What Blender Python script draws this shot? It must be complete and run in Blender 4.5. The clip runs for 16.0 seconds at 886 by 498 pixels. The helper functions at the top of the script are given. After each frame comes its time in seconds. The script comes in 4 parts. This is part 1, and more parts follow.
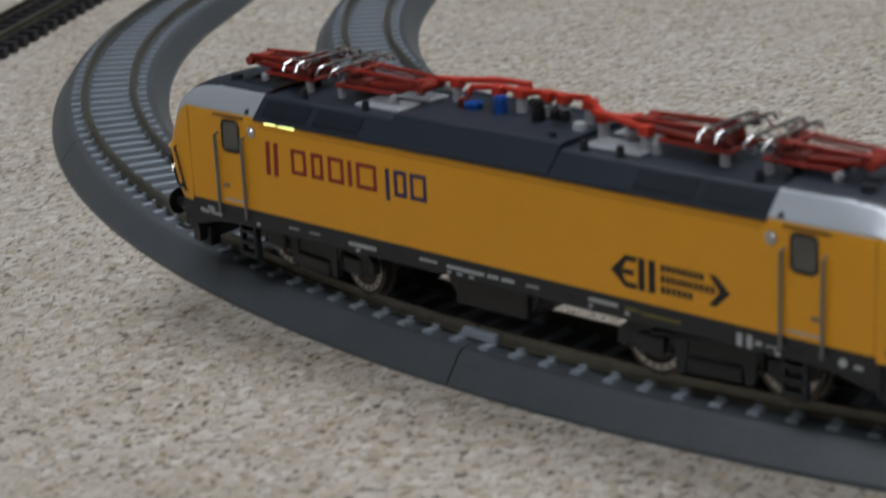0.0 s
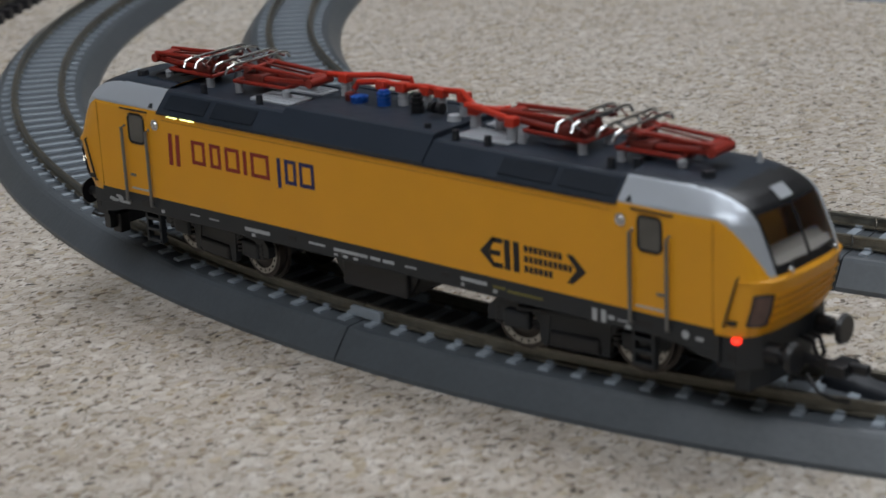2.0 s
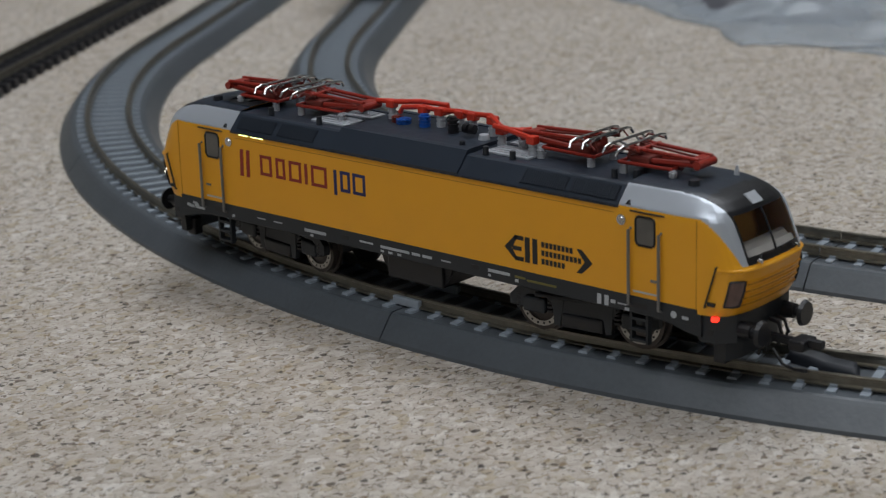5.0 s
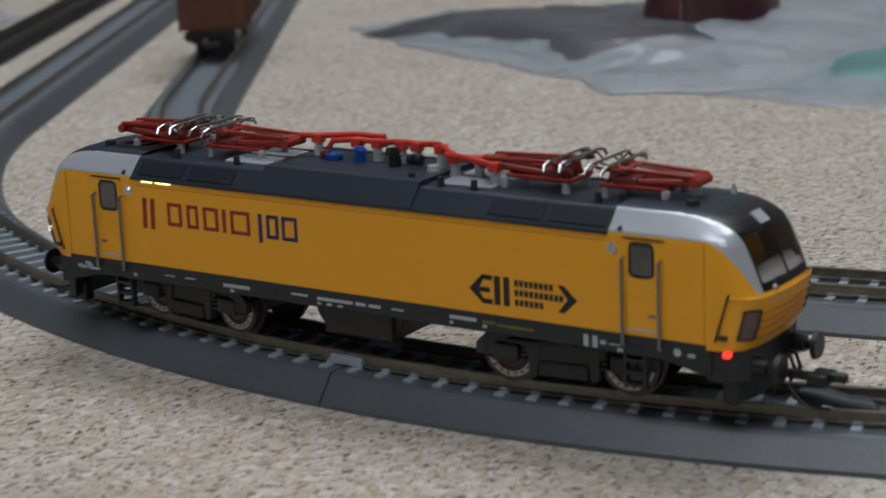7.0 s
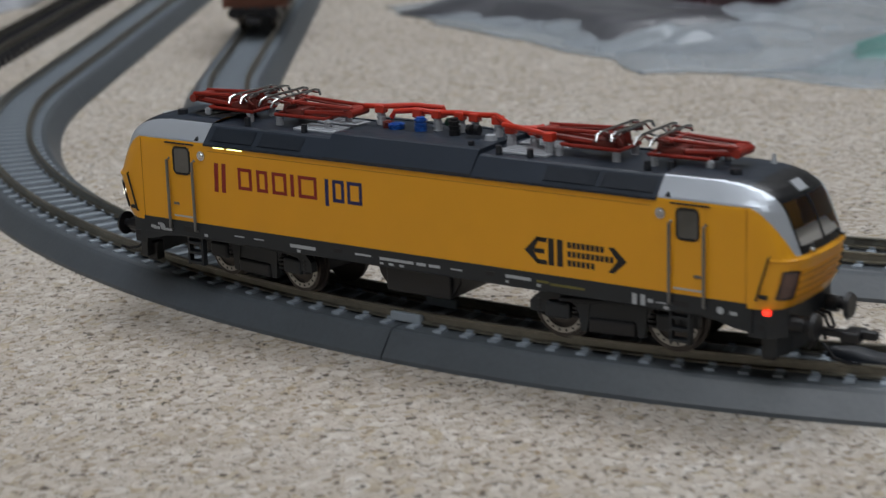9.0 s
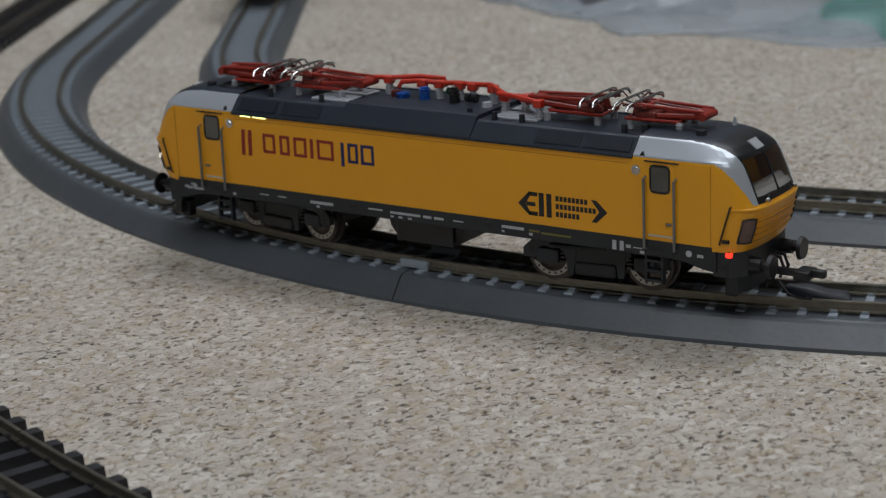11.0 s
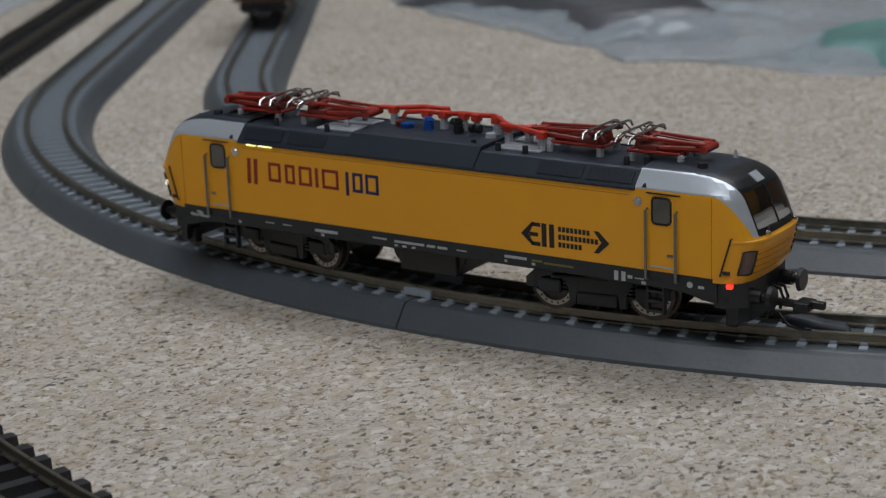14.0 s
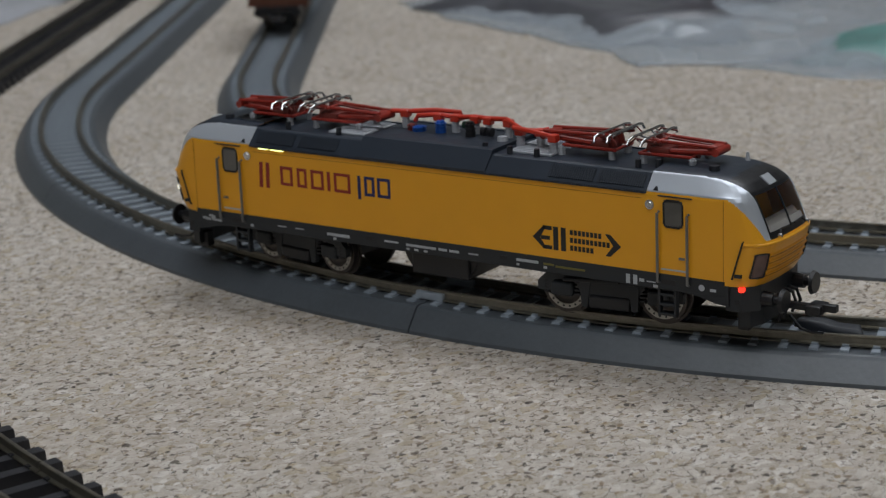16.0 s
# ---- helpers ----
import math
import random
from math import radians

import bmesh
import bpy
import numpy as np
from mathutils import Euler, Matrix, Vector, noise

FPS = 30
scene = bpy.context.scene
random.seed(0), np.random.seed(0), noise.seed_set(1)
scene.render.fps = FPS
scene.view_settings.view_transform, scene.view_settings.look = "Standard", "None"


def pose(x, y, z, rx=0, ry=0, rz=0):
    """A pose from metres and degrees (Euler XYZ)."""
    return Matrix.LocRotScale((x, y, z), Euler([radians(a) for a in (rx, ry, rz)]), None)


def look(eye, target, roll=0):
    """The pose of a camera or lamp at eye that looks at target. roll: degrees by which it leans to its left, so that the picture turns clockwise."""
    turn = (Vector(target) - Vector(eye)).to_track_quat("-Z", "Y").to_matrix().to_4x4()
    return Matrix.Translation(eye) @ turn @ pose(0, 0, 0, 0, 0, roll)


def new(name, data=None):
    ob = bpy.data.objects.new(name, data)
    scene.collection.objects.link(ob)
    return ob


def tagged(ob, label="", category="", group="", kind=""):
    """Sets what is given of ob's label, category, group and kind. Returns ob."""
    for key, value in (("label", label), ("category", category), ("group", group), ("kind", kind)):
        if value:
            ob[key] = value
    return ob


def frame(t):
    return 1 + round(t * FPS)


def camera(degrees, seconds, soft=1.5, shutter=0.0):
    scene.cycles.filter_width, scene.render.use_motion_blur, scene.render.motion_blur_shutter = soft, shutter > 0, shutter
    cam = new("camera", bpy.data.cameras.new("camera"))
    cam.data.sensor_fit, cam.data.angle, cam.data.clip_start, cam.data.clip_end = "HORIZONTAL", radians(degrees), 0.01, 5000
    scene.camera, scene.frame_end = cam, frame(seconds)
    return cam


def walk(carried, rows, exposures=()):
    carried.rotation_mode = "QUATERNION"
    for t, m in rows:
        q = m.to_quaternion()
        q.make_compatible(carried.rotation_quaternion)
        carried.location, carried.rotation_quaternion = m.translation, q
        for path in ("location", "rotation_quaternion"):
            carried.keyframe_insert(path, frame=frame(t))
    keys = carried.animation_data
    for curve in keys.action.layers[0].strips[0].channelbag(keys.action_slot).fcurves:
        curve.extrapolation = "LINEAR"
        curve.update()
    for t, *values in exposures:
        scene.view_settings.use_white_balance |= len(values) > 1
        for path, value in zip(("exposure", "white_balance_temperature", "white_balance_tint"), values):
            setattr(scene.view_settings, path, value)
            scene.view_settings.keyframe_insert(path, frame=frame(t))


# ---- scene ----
cam = camera(25.00, 16.0, soft=1.25, shutter=0.5)
walk(cam, [
    (0, look((0.19608, -0.23913, 0.12338), (-0.03400, 0.01346, 0.00997), -2.77)),
    (0.5, look((0.19763, -0.23095, 0.11747), (-0.03807, 0.01413, -0.00079), -2.48)),
    (1, look((0.20473, -0.22766, 0.12261), (-0.02616, 0.02277, 0.00609), -2.64)),
    (1.5, look((0.20993, -0.23155, 0.12527), (-0.01414, 0.02596, 0.01091), -2.65)),
    (2, look((0.22221, -0.24659, 0.12785), (-0.00382, 0.00932, 0.01374), -2.71)),
    (2.5, look((0.23161, -0.25607, 0.12908), (0.00291, -0.00165, 0.01700), -2.14)),
    (3, look((0.23757, -0.26910, 0.13409), (0.00904, -0.01456, 0.02192), -2.03)),
    (5.3, look((0.26225, -0.29956, 0.13836), (0.03411, -0.04145, 0.03379), -1.97)),
    (5.5, look((0.25535, -0.29555, 0.13345), (0.02756, -0.03759, 0.02775), -2.60)),
    (6, look((0.24298, -0.29354, 0.12498), (0.02860, -0.01955, 0.03241), -2.38)),
    (6.5, look((0.22373, -0.29555, 0.11858), (0.01502, -0.01624, 0.02901), -2.37)),
    (7, look((0.20643, -0.28835, 0.11663), (0.01010, -0.00009, 0.02740), -2.37)),
    (7.5, look((0.19206, -0.28367, 0.11640), (0.00283, 0.00983, 0.02894), -1.96)),
    (8, look((0.18757, -0.28417, 0.11424), (-0.00499, 0.00685, 0.02575), -2.06)),
    (8.5, look((0.19020, -0.28727, 0.11201), (-0.00606, 0.00087, 0.02228), -1.89)),
    (9, look((0.21276, -0.31365, 0.11989), (0.01550, -0.02706, 0.02742), -1.80)),
    (9.2, look((0.22291, -0.32359, 0.12060), (0.02464, -0.03739, 0.02910), -1.84)),
    (11.3, look((0.23865, -0.35741, 0.13553), (0.04480, -0.07171, 0.03352), -2.43)),
    (11.5, look((0.23814, -0.35801, 0.13578), (0.04407, -0.07241, 0.03394), -2.24)),
    (12, look((0.23940, -0.35838, 0.13640), (0.04448, -0.07305, 0.03543), -2.35)),
    (12.5, look((0.23933, -0.35818, 0.13664), (0.04479, -0.07229, 0.03653), -2.26)),
    (13, look((0.23907, -0.35779, 0.13653), (0.04480, -0.07143, 0.03722), -2.19)),
    (13.5, look((0.23946, -0.35826, 0.13703), (0.04520, -0.07180, 0.03804), -2.15)),
    (14, look((0.23996, -0.35983, 0.13802), (0.04507, -0.07354, 0.03976), -2.21)),
    (14.5, look((0.24018, -0.36023, 0.13820), (0.04392, -0.07474, 0.04034), -2.31)),
    (15, look((0.24117, -0.35908, 0.13818), (0.04393, -0.07418, 0.04053), -2.56)),
    (15.5, look((0.24064, -0.35949, 0.13813), (0.04333, -0.07467, 0.04043), -2.31)),
    (16, look((0.24079, -0.35912, 0.13746), (0.04325, -0.07427, 0.04029), -2.41)),
], exposures=[(0, 0.1), (3, 0.18), (6, 0.09), (8, 0.22), (9.2, 0.22), (11.3, -0.03), (16, -0.03)])
cam.data.dof.use_dof, cam.data.dof.focus_distance, cam.data.dof.aperture_fstop = True, 0.405, 33.0

K = 1 / 120.0  # model scale; things are laid out in prototype metres
RAIL = 1.0  # rail top over the table, prototype metres

# ---- light ----
world = bpy.data.worlds.new("room_light")
scene.world = world
world.use_nodes = True
world.node_tree.nodes["Background"].inputs[0].default_value = (0.8, 0.9, 1.0, 1)
world.node_tree.nodes["Background"].inputs[1].default_value = 0.02
scene.view_settings.exposure = 0.0


def area_lamp(name, eye, target, sx, sy, watts, colour):
    d = bpy.data.lights.new(name, "AREA")
    d.shape, d.size, d.size_y, d.energy, d.color = "RECTANGLE", sx, sy, watts, colour
    ob = new(name, d)
    ob.matrix_world = look(eye, target)
    return ob


area_lamp("ceiling_lamp_light", (-0.15, 0.75, 1.63), (-0.15, 0.75, 0), 1.3, 0.9, 10.5, (0.87, 0.922, 1.0))
# fill added above the camera to brighten the locomotive's near side
area_lamp("front_fill_light", (0.35, -0.95, 1.63), (0.35, -0.95, 0), 1.3, 0.9, 10.1, (0.87, 0.922, 1.0))

# ---- materials ----


def material(name, colour, rough=0.5, metal=0.0, vary=0.12, scale=400.0, bump=0.05, spec=0.5, emit=None):
    """Base colour with two scales of variation, and a fine relief."""
    m = bpy.data.materials.new(name)
    m.use_nodes = True
    nt = m.node_tree
    b = nt.nodes["Principled BSDF"]
    b.inputs["Roughness"].default_value, b.inputs["Metallic"].default_value = rough, metal
    b.inputs["Specular IOR Level"].default_value = spec
    tc = nt.nodes.new("ShaderNodeTexCoord")
    n1, n2 = nt.nodes.new("ShaderNodeTexNoise"), nt.nodes.new("ShaderNodeTexNoise")
    n1.inputs["Scale"].default_value, n2.inputs["Scale"].default_value = scale, scale * 0.12
    n1.inputs["Detail"].default_value = 4
    for n in (n1, n2):
        nt.links.new(tc.outputs["Object"], n.inputs["Vector"])
    add = nt.nodes.new("ShaderNodeMath")
    add.operation = "ADD"
    nt.links.new(n1.outputs["Fac"], add.inputs[0])
    nt.links.new(n2.outputs["Fac"], add.inputs[1])
    ramp = nt.nodes.new("ShaderNodeMapRange")
    ramp.inputs["From Min"].default_value, ramp.inputs["From Max"].default_value = 0.6, 1.4
    ramp.inputs["To Min"].default_value, ramp.inputs["To Max"].default_value = 1 - vary, 1 + vary
    nt.links.new(add.outputs[0], ramp.inputs["Value"])
    mul = nt.nodes.new("ShaderNodeVectorMath")
    mul.operation = "SCALE"
    mul.inputs[0].default_value = colour
    nt.links.new(ramp.outputs["Result"], mul.inputs["Scale"])
    nt.links.new(mul.outputs["Vector"], b.inputs["Base Color"])
    rr = nt.nodes.new("ShaderNodeMapRange")
    rr.inputs["To Min"].default_value, rr.inputs["To Max"].default_value = max(0.02, rough - 0.08), min(1, rough + 0.08)
    nt.links.new(n1.outputs["Fac"], rr.inputs["Value"])
    nt.links.new(rr.outputs["Result"], b.inputs["Roughness"])
    if bump:
        bp = nt.nodes.new("ShaderNodeBump")
        bp.inputs["Strength"].default_value, bp.inputs["Distance"].default_value = bump, 0.0005
        nt.links.new(n1.outputs["Fac"], bp.inputs["Height"])
        nt.links.new(bp.outputs["Normal"], b.inputs["Normal"])
    if emit:
        b.inputs["Emission Color"].default_value, b.inputs["Emission Strength"].default_value = (*emit[:3], 1), emit[3]
    return m


def cork_material():
    """Pressed cork: pale flakes of several sizes, with dark bark specks between them."""
    m = bpy.data.materials.new("cork")
    m.use_nodes = True
    nt = m.node_tree
    N, L = nt.nodes.new, nt.links.new
    b = nt.nodes["Principled BSDF"]
    b.inputs["Roughness"].default_value, b.inputs["Specular IOR Level"].default_value = 0.85, 0.2
    tc = N("ShaderNodeTexCoord")
    warp = N("ShaderNodeTexNoise")
    warp.inputs["Scale"].default_value, warp.inputs["Detail"].default_value = 320, 3
    L(tc.outputs["Object"], warp.inputs["Vector"])
    off = N("ShaderNodeVectorMath")
    off.operation = "MULTIPLY_ADD"
    off.inputs[1].default_value = (0.0016, 0.0016, 0.0)
    L(warp.outputs["Color"], off.inputs[0])
    L(tc.outputs["Object"], off.inputs[2])

    grain = N("ShaderNodeVectorMath")
    grain.operation = "MULTIPLY"
    grain.inputs[1].default_value = (1.2, 0.9, 1.0)
    L(off.outputs[0], grain.inputs[0])

    def flakes(scale, feature="F1"):
        v = N("ShaderNodeTexVoronoi")
        v.feature = feature
        v.inputs["Scale"].default_value = scale
        L(grain.outputs[0], v.inputs["Vector"])
        return v

    big, fine, edge = flakes(470), flakes(950), flakes(560, "DISTANCE_TO_EDGE")

    def channel(v, k):
        s = N("ShaderNodeSeparateColor")
        L(v.outputs["Color"], s.inputs[0])
        return s.outputs[k]

    def ramp(sock, *stops):
        r = N("ShaderNodeValToRGB")
        while len(r.color_ramp.elements) < len(stops):
            r.color_ramp.elements.new(0.5)
        for e, (p, c) in zip(r.color_ramp.elements, stops):
            e.position, e.color = p, (*c, 1)
        L(sock, r.inputs[0])
        return r.outputs[0]

    def mix(kind, fac, a, c):
        x = N("ShaderNodeMix")
        x.data_type, x.blend_type = "RGBA", kind
        if isinstance(fac, float):
            x.inputs[0].default_value = fac
        else:
            L(fac, x.inputs[0])
        L(a, x.inputs[6])
        L(c, x.inputs[7])
        return x.outputs[2]

    pale = ramp(channel(big, 0), (0.0, (0.3, 0.255, 0.2)), (0.08, (0.47, 0.385, 0.25)), (0.2, (0.46, 0.405, 0.34)), (0.6, (0.54, 0.49, 0.43)), (0.85, (0.62, 0.58, 0.52)), (1.0, (0.76, 0.73, 0.69)))
    small = ramp(channel(fine, 1), (0.0, (0.4, 0.35, 0.3)), (0.5, (0.53, 0.48, 0.42)), (1.0, (0.66, 0.61, 0.55)))
    base = mix("MIX", 0.42, pale, small)
    # dark bark: a few fine flakes, and some of the gaps between the large ones
    bark = N("ShaderNodeMath")
    bark.operation = "GREATER_THAN"
    bark.inputs[1].default_value = 0.945
    L(channel(fine, 0), bark.inputs[0])
    patch = N("ShaderNodeTexNoise")
    patch.inputs["Scale"].default_value, patch.inputs["Detail"].default_value = 500, 2
    L(tc.outputs["Object"], patch.inputs["Vector"])
    gap = N("ShaderNodeMath")
    gap.operation = "LESS_THAN"
    L(edge.outputs["Distance"], gap.inputs[0])
    gw = N("ShaderNodeMapRange")
    gw.inputs["From Min"].default_value, gw.inputs["From Max"].default_value = 0.48, 0.75
    gw.inputs["To Min"].default_value, gw.inputs["To Max"].default_value = 0.0, 0.14
    L(patch.outputs["Fac"], gw.inputs["Value"])
    L(gw.outputs["Result"], gap.inputs[1])
    dark = ramp(channel(fine, 2), (0.0, (0.03, 0.026, 0.024)), (0.6, (0.17, 0.13, 0.1)), (1.0, (0.3, 0.22, 0.13)))
    half = N("ShaderNodeMath")
    half.operation = "MULTIPLY"
    half.inputs[1].default_value = 0.8
    L(bark.outputs[0], half.inputs[0])
    base = mix("MIX", half.outputs[0], base, dark)
    g2 = N("ShaderNodeMath")
    g2.operation = "MULTIPLY"
    g2.inputs[1].default_value = 0.7
    L(gap.outputs[0], g2.inputs[0])
    base = mix("MIX", g2.outputs[0], base, dark)
    cloud = N("ShaderNodeTexNoise")
    cloud.inputs["Scale"].default_value = 18
    L(tc.outputs["Object"], cloud.inputs["Vector"])
    tint = ramp(cloud.outputs["Fac"], (0.3, (0.9, 0.88, 0.86)), (0.7, (1.0, 1.0, 1.0)))
    base = mix("MULTIPLY", 1.0, base, tint)
    L(base, b.inputs["Base Color"])
    bp = N("ShaderNodeBump")
    bp.inputs["Strength"].default_value, bp.inputs["Distance"].default_value = 0.8, 0.0007
    L(edge.outputs["Distance"], bp.inputs["Height"])
    L(bp.outputs["Normal"], b.inputs["Normal"])
    return m


def glass_material(name, colour, rough=0.03, alpha=1.0):
    m = bpy.data.materials.new(name)
    m.use_nodes = True
    b = m.node_tree.nodes["Principled BSDF"]
    b.inputs["Base Color"].default_value = (*colour, 1)
    b.inputs["Roughness"].default_value = rough
    b.inputs["Transmission Weight"].default_value = alpha
    b.inputs["IOR"].default_value = 1.42
    return m


CORK = cork_material()
BED = material("grey_bed_plastic", (0.08, 0.091, 0.103), 0.38, 0, 0.12, 900, 0.12)
TIE = material("grey_sleeper_plastic", (0.28, 0.32, 0.36), 0.42, 0, 0.12, 900, 0.1)
RAILM = material("weathered_rail_metal", (0.2, 0.185, 0.15), 0.33, 0.75, 0.3, 600, 0.05)
BLACKTIE = material("black_sleeper_plastic", (0.02, 0.02, 0.024), 0.45, 0, 0.2, 700, 0.1)
YELLOW = material("yellow_paint", (0.8, 0.365, 0.013), 0.36, 0, 0.03, 150, 0.006)
SILVER = material("silver_paint", (0.58, 0.62, 0.68), 0.34, 0.5, 0.03, 300, 0.0)
ROOF = material("slate_grey_roof_paint", (0.018, 0.026, 0.04), 0.4, 0, 0.1, 500, 0.03)
ROOFDARK = material("dark_vent_grey", (0.013, 0.016, 0.022), 0.5, 0, 0.1, 500, 0.04)
FRAME = material("dark_grey_frame", (0.015, 0.018, 0.022), 0.48, 0, 0.15, 500, 0.05)
BLACK = material("black_plastic", (0.009, 0.009, 0.011), 0.4, 0, 0.2, 500, 0.05)
RED = material("red_plastic", (0.6, 0.04, 0.018), 0.36, 0, 0.12, 400, 0.03)
PANTORED = material("brick_red_plastic", (0.3, 0.026, 0.015), 0.38, 0, 0.15, 400, 0.03)
DARKRED = material("dark_red_plastic", (0.16, 0.025, 0.018), 0.4, 0, 0.2, 400, 0.03)
CHROME = material("bright_metal", (0.62, 0.62, 0.62), 0.22, 1.0, 0.08, 400, 0.0)
STEEL = material("grey_steel_wire", (0.2, 0.2, 0.2), 0.4, 0.6, 0.1, 400, 0.0)
WHITE = material("white_plastic", (0.42, 0.43, 0.46), 0.45, 0, 0.06, 400, 0.02)
PANEL = material("light_grey_panel", (0.42, 0.44, 0.47), 0.4, 0, 0.08, 400, 0.02)
BLUE = material("blue_plastic", (0.01, 0.09, 0.4), 0.35, 0, 0.08, 400, 0.0)
GREENM = material("dark_green_plastic", (0.02, 0.06, 0.035), 0.4, 0, 0.08, 400, 0.0)
RIM = material("wheel_rim_metal", (0.5, 0.48, 0.44), 0.4, 0.4, 0.1, 400, 0.0)
TYRE = material("dark_wheel_metal", (0.07, 0.06, 0.055), 0.4, 0.6, 0.2, 400, 0.0)
PRINTRED = material("dark_red_print", (0.26, 0.02, 0.015), 0.45, 0, 0.05, 400, 0.0)
PRINTBLUE = material("dark_blue_print", (0.012, 0.015, 0.1), 0.45, 0, 0.05, 400, 0.0)
PRINTBLACK = material("black_print", (0.012, 0.012, 0.014), 0.45, 0, 0.05, 400, 0.0)
PRINTWHITE = material("pale_print", (0.42, 0.44, 0.46), 0.5, 0, 0.15, 900, 0.0)
PRINTOLIVE = material("olive_print", (0.16, 0.14, 0.03), 0.5, 0, 0.15, 900, 0.0)
LINE = material("ochre_seam", (0.42, 0.17, 0.008), 0.5, 0, 0.05, 300, 0.0)
REDLAMP = material("red_led", (0.5, 0.02, 0.01), 0.3, 0, 0, 400, 0, 0.5, (1.0, 0.03, 0.015, 2.2))
WHITELAMP = material("white_led", (0.8, 0.8, 0.75), 0.3, 0, 0, 400, 0, 0.5, (1.0, 0.95, 0.8, 1.6))
LEDSTRIP = material("yellow_green_led", (0.8, 0.85, 0.5), 0.3, 0, 0, 400, 0, 0.5, (0.85, 1.0, 0.35, 2.6))
LENS = material("dark_lamp_lens", (0.12, 0.07, 0.06), 0.15, 0, 0.2, 900, 0.0)
GLASS = glass_material("amber_tinted_glass", (0.76, 0.66, 0.5))
SIDEGLASS = material("grey_side_glass", (0.1, 0.095, 0.085), 0.12, 0, 0.2, 300, 0.0)
INTERIOR = material("pale_cab_desk", (0.4, 0.42, 0.46), 0.5, 0, 0.08, 300, 0.02)
SEATM = material("brown_cab_seat", (0.5, 0.27, 0.06), 0.5, 0, 0.1, 300, 0.02)
BROWN = material("rust_brown_wagon_paint", (0.13, 0.045, 0.025), 0.5, 0, 0.25, 300, 0.06)
FILM = material("clear_wrinkled_film", (0.52, 0.57, 0.62), 0.16, 0, 0.1, 60, 0.6)
FILM.node_tree.nodes["Principled BSDF"].inputs["Alpha"].default_value = 0.42
MAROON = material("maroon_packaging", (0.045, 0.012, 0.018), 0.35, 0, 0.3, 80, 0.1)
TEAL = material("teal_print", (0.12, 0.26, 0.24), 0.35, 0, 0.15, 60, 0.2)
GREYPACK = material("grey_packaging", (0.11, 0.112, 0.125), 0.3, 0, 0.5, 40, 0.3)
WALL = material("white_wall_paint", (0.6, 0.6, 0.58), 0.8, 0, 0.05, 6, 0.1)
FLOORM = material("brown_floor", (0.2, 0.14, 0.09), 0.5, 0, 0.2, 12, 0.1)
LAMPM = material("lamp_diffuser", (0.8, 0.8, 0.8), 0.5, 0, 0, 40, 0, 0.5, (0.93, 0.97, 1.0, 1.5))

# ---- mesh helpers: all in prototype metres, brought to model size by finish() ----


def finish(name, bm, mat, parent=None, label="", at=(0, 0, 0), smooth=False, m=None):
    bmesh.ops.scale(bm, vec=(K, K, K), verts=bm.verts)
    if smooth:
        for f in bm.faces:
            f.smooth = True
    me = bpy.data.meshes.new(name)
    bm.to_mesh(me)
    bm.free()
    for x in mat if isinstance(mat, (list, tuple)) else [mat]:
        me.materials.append(x)
    ob = new(name, me)
    ob.matrix_basis = Matrix.Translation(Vector(at) * K) @ (m or Matrix())
    if parent:
        ob.parent = parent
    if label:
        ob["label"] = label
    return ob


def part(name, bm, mat, parent, label="", smooth=False):
    return finish(name, bm, mat, parent, label, smooth=smooth)


def add_box(bm, x0, x1, y0, y1, z0, z1, bevel=0.0):
    r = bmesh.ops.create_cube(bm, size=1)
    vs = r["verts"]
    for v in vs:
        v.co = Vector(((x0 + x1) / 2 + v.co.x * (x1 - x0), (y0 + y1) / 2 + v.co.y * (y1 - y0), (z0 + z1) / 2 + v.co.z * (z1 - z0)))
    if bevel:
        es = list({e for v in vs for e in v.link_edges})
        bmesh.ops.bevel(bm, geom=es, offset=bevel, segments=2, profile=0.5, affect="EDGES", clamp_overlap=True)
    return bm


def box(*a, **k):
    return add_box(bmesh.new(), *a, **k)


def add_cyl(bm, a, b, r0, r1=None, n=12):
    """A cylinder or cone from a to b."""
    a, b = Vector(a), Vector(b)
    d = b - a
    m = Matrix.Translation((a + b) / 2) @ d.to_track_quat("Z", "Y").to_matrix().to_4x4()
    bmesh.ops.create_cone(bm, cap_ends=True, segments=n, radius1=r0, radius2=r0 if r1 is None else r1, depth=d.length, matrix=m)
    return bm


def add_tube(bm, pts, r, n=8):
    """A bent bar through pts."""
    pts = [Vector(p) for p in pts]
    rings = []
    for i, p in enumerate(pts):
        d = (pts[min(i + 1, len(pts) - 1)] - pts[max(i - 1, 0)]).normalized()
        u = d.cross((0, 0, 1)) if abs(d.z) < 0.95 else d.cross((0, 1, 0))
        u.normalize()
        w = u.cross(d)
        rings.append([bm.verts.new(p + r * (math.cos(k * 2 * math.pi / n) * u + math.sin(k * 2 * math.pi / n) * w)) for k in range(n)])
    for a, b in zip(rings, rings[1:]):
        for k in range(n):
            bm.faces.new((a[k], a[(k + 1) % n], b[(k + 1) % n], b[k]))
    bm.faces.new(rings[0])
    bm.faces.new(reversed(rings[-1]))
    bmesh.ops.recalc_face_normals(bm, faces=bm.faces)
    return bm


def tube(pts, r, n=8):
    return add_tube(bmesh.new(), pts, r, n)


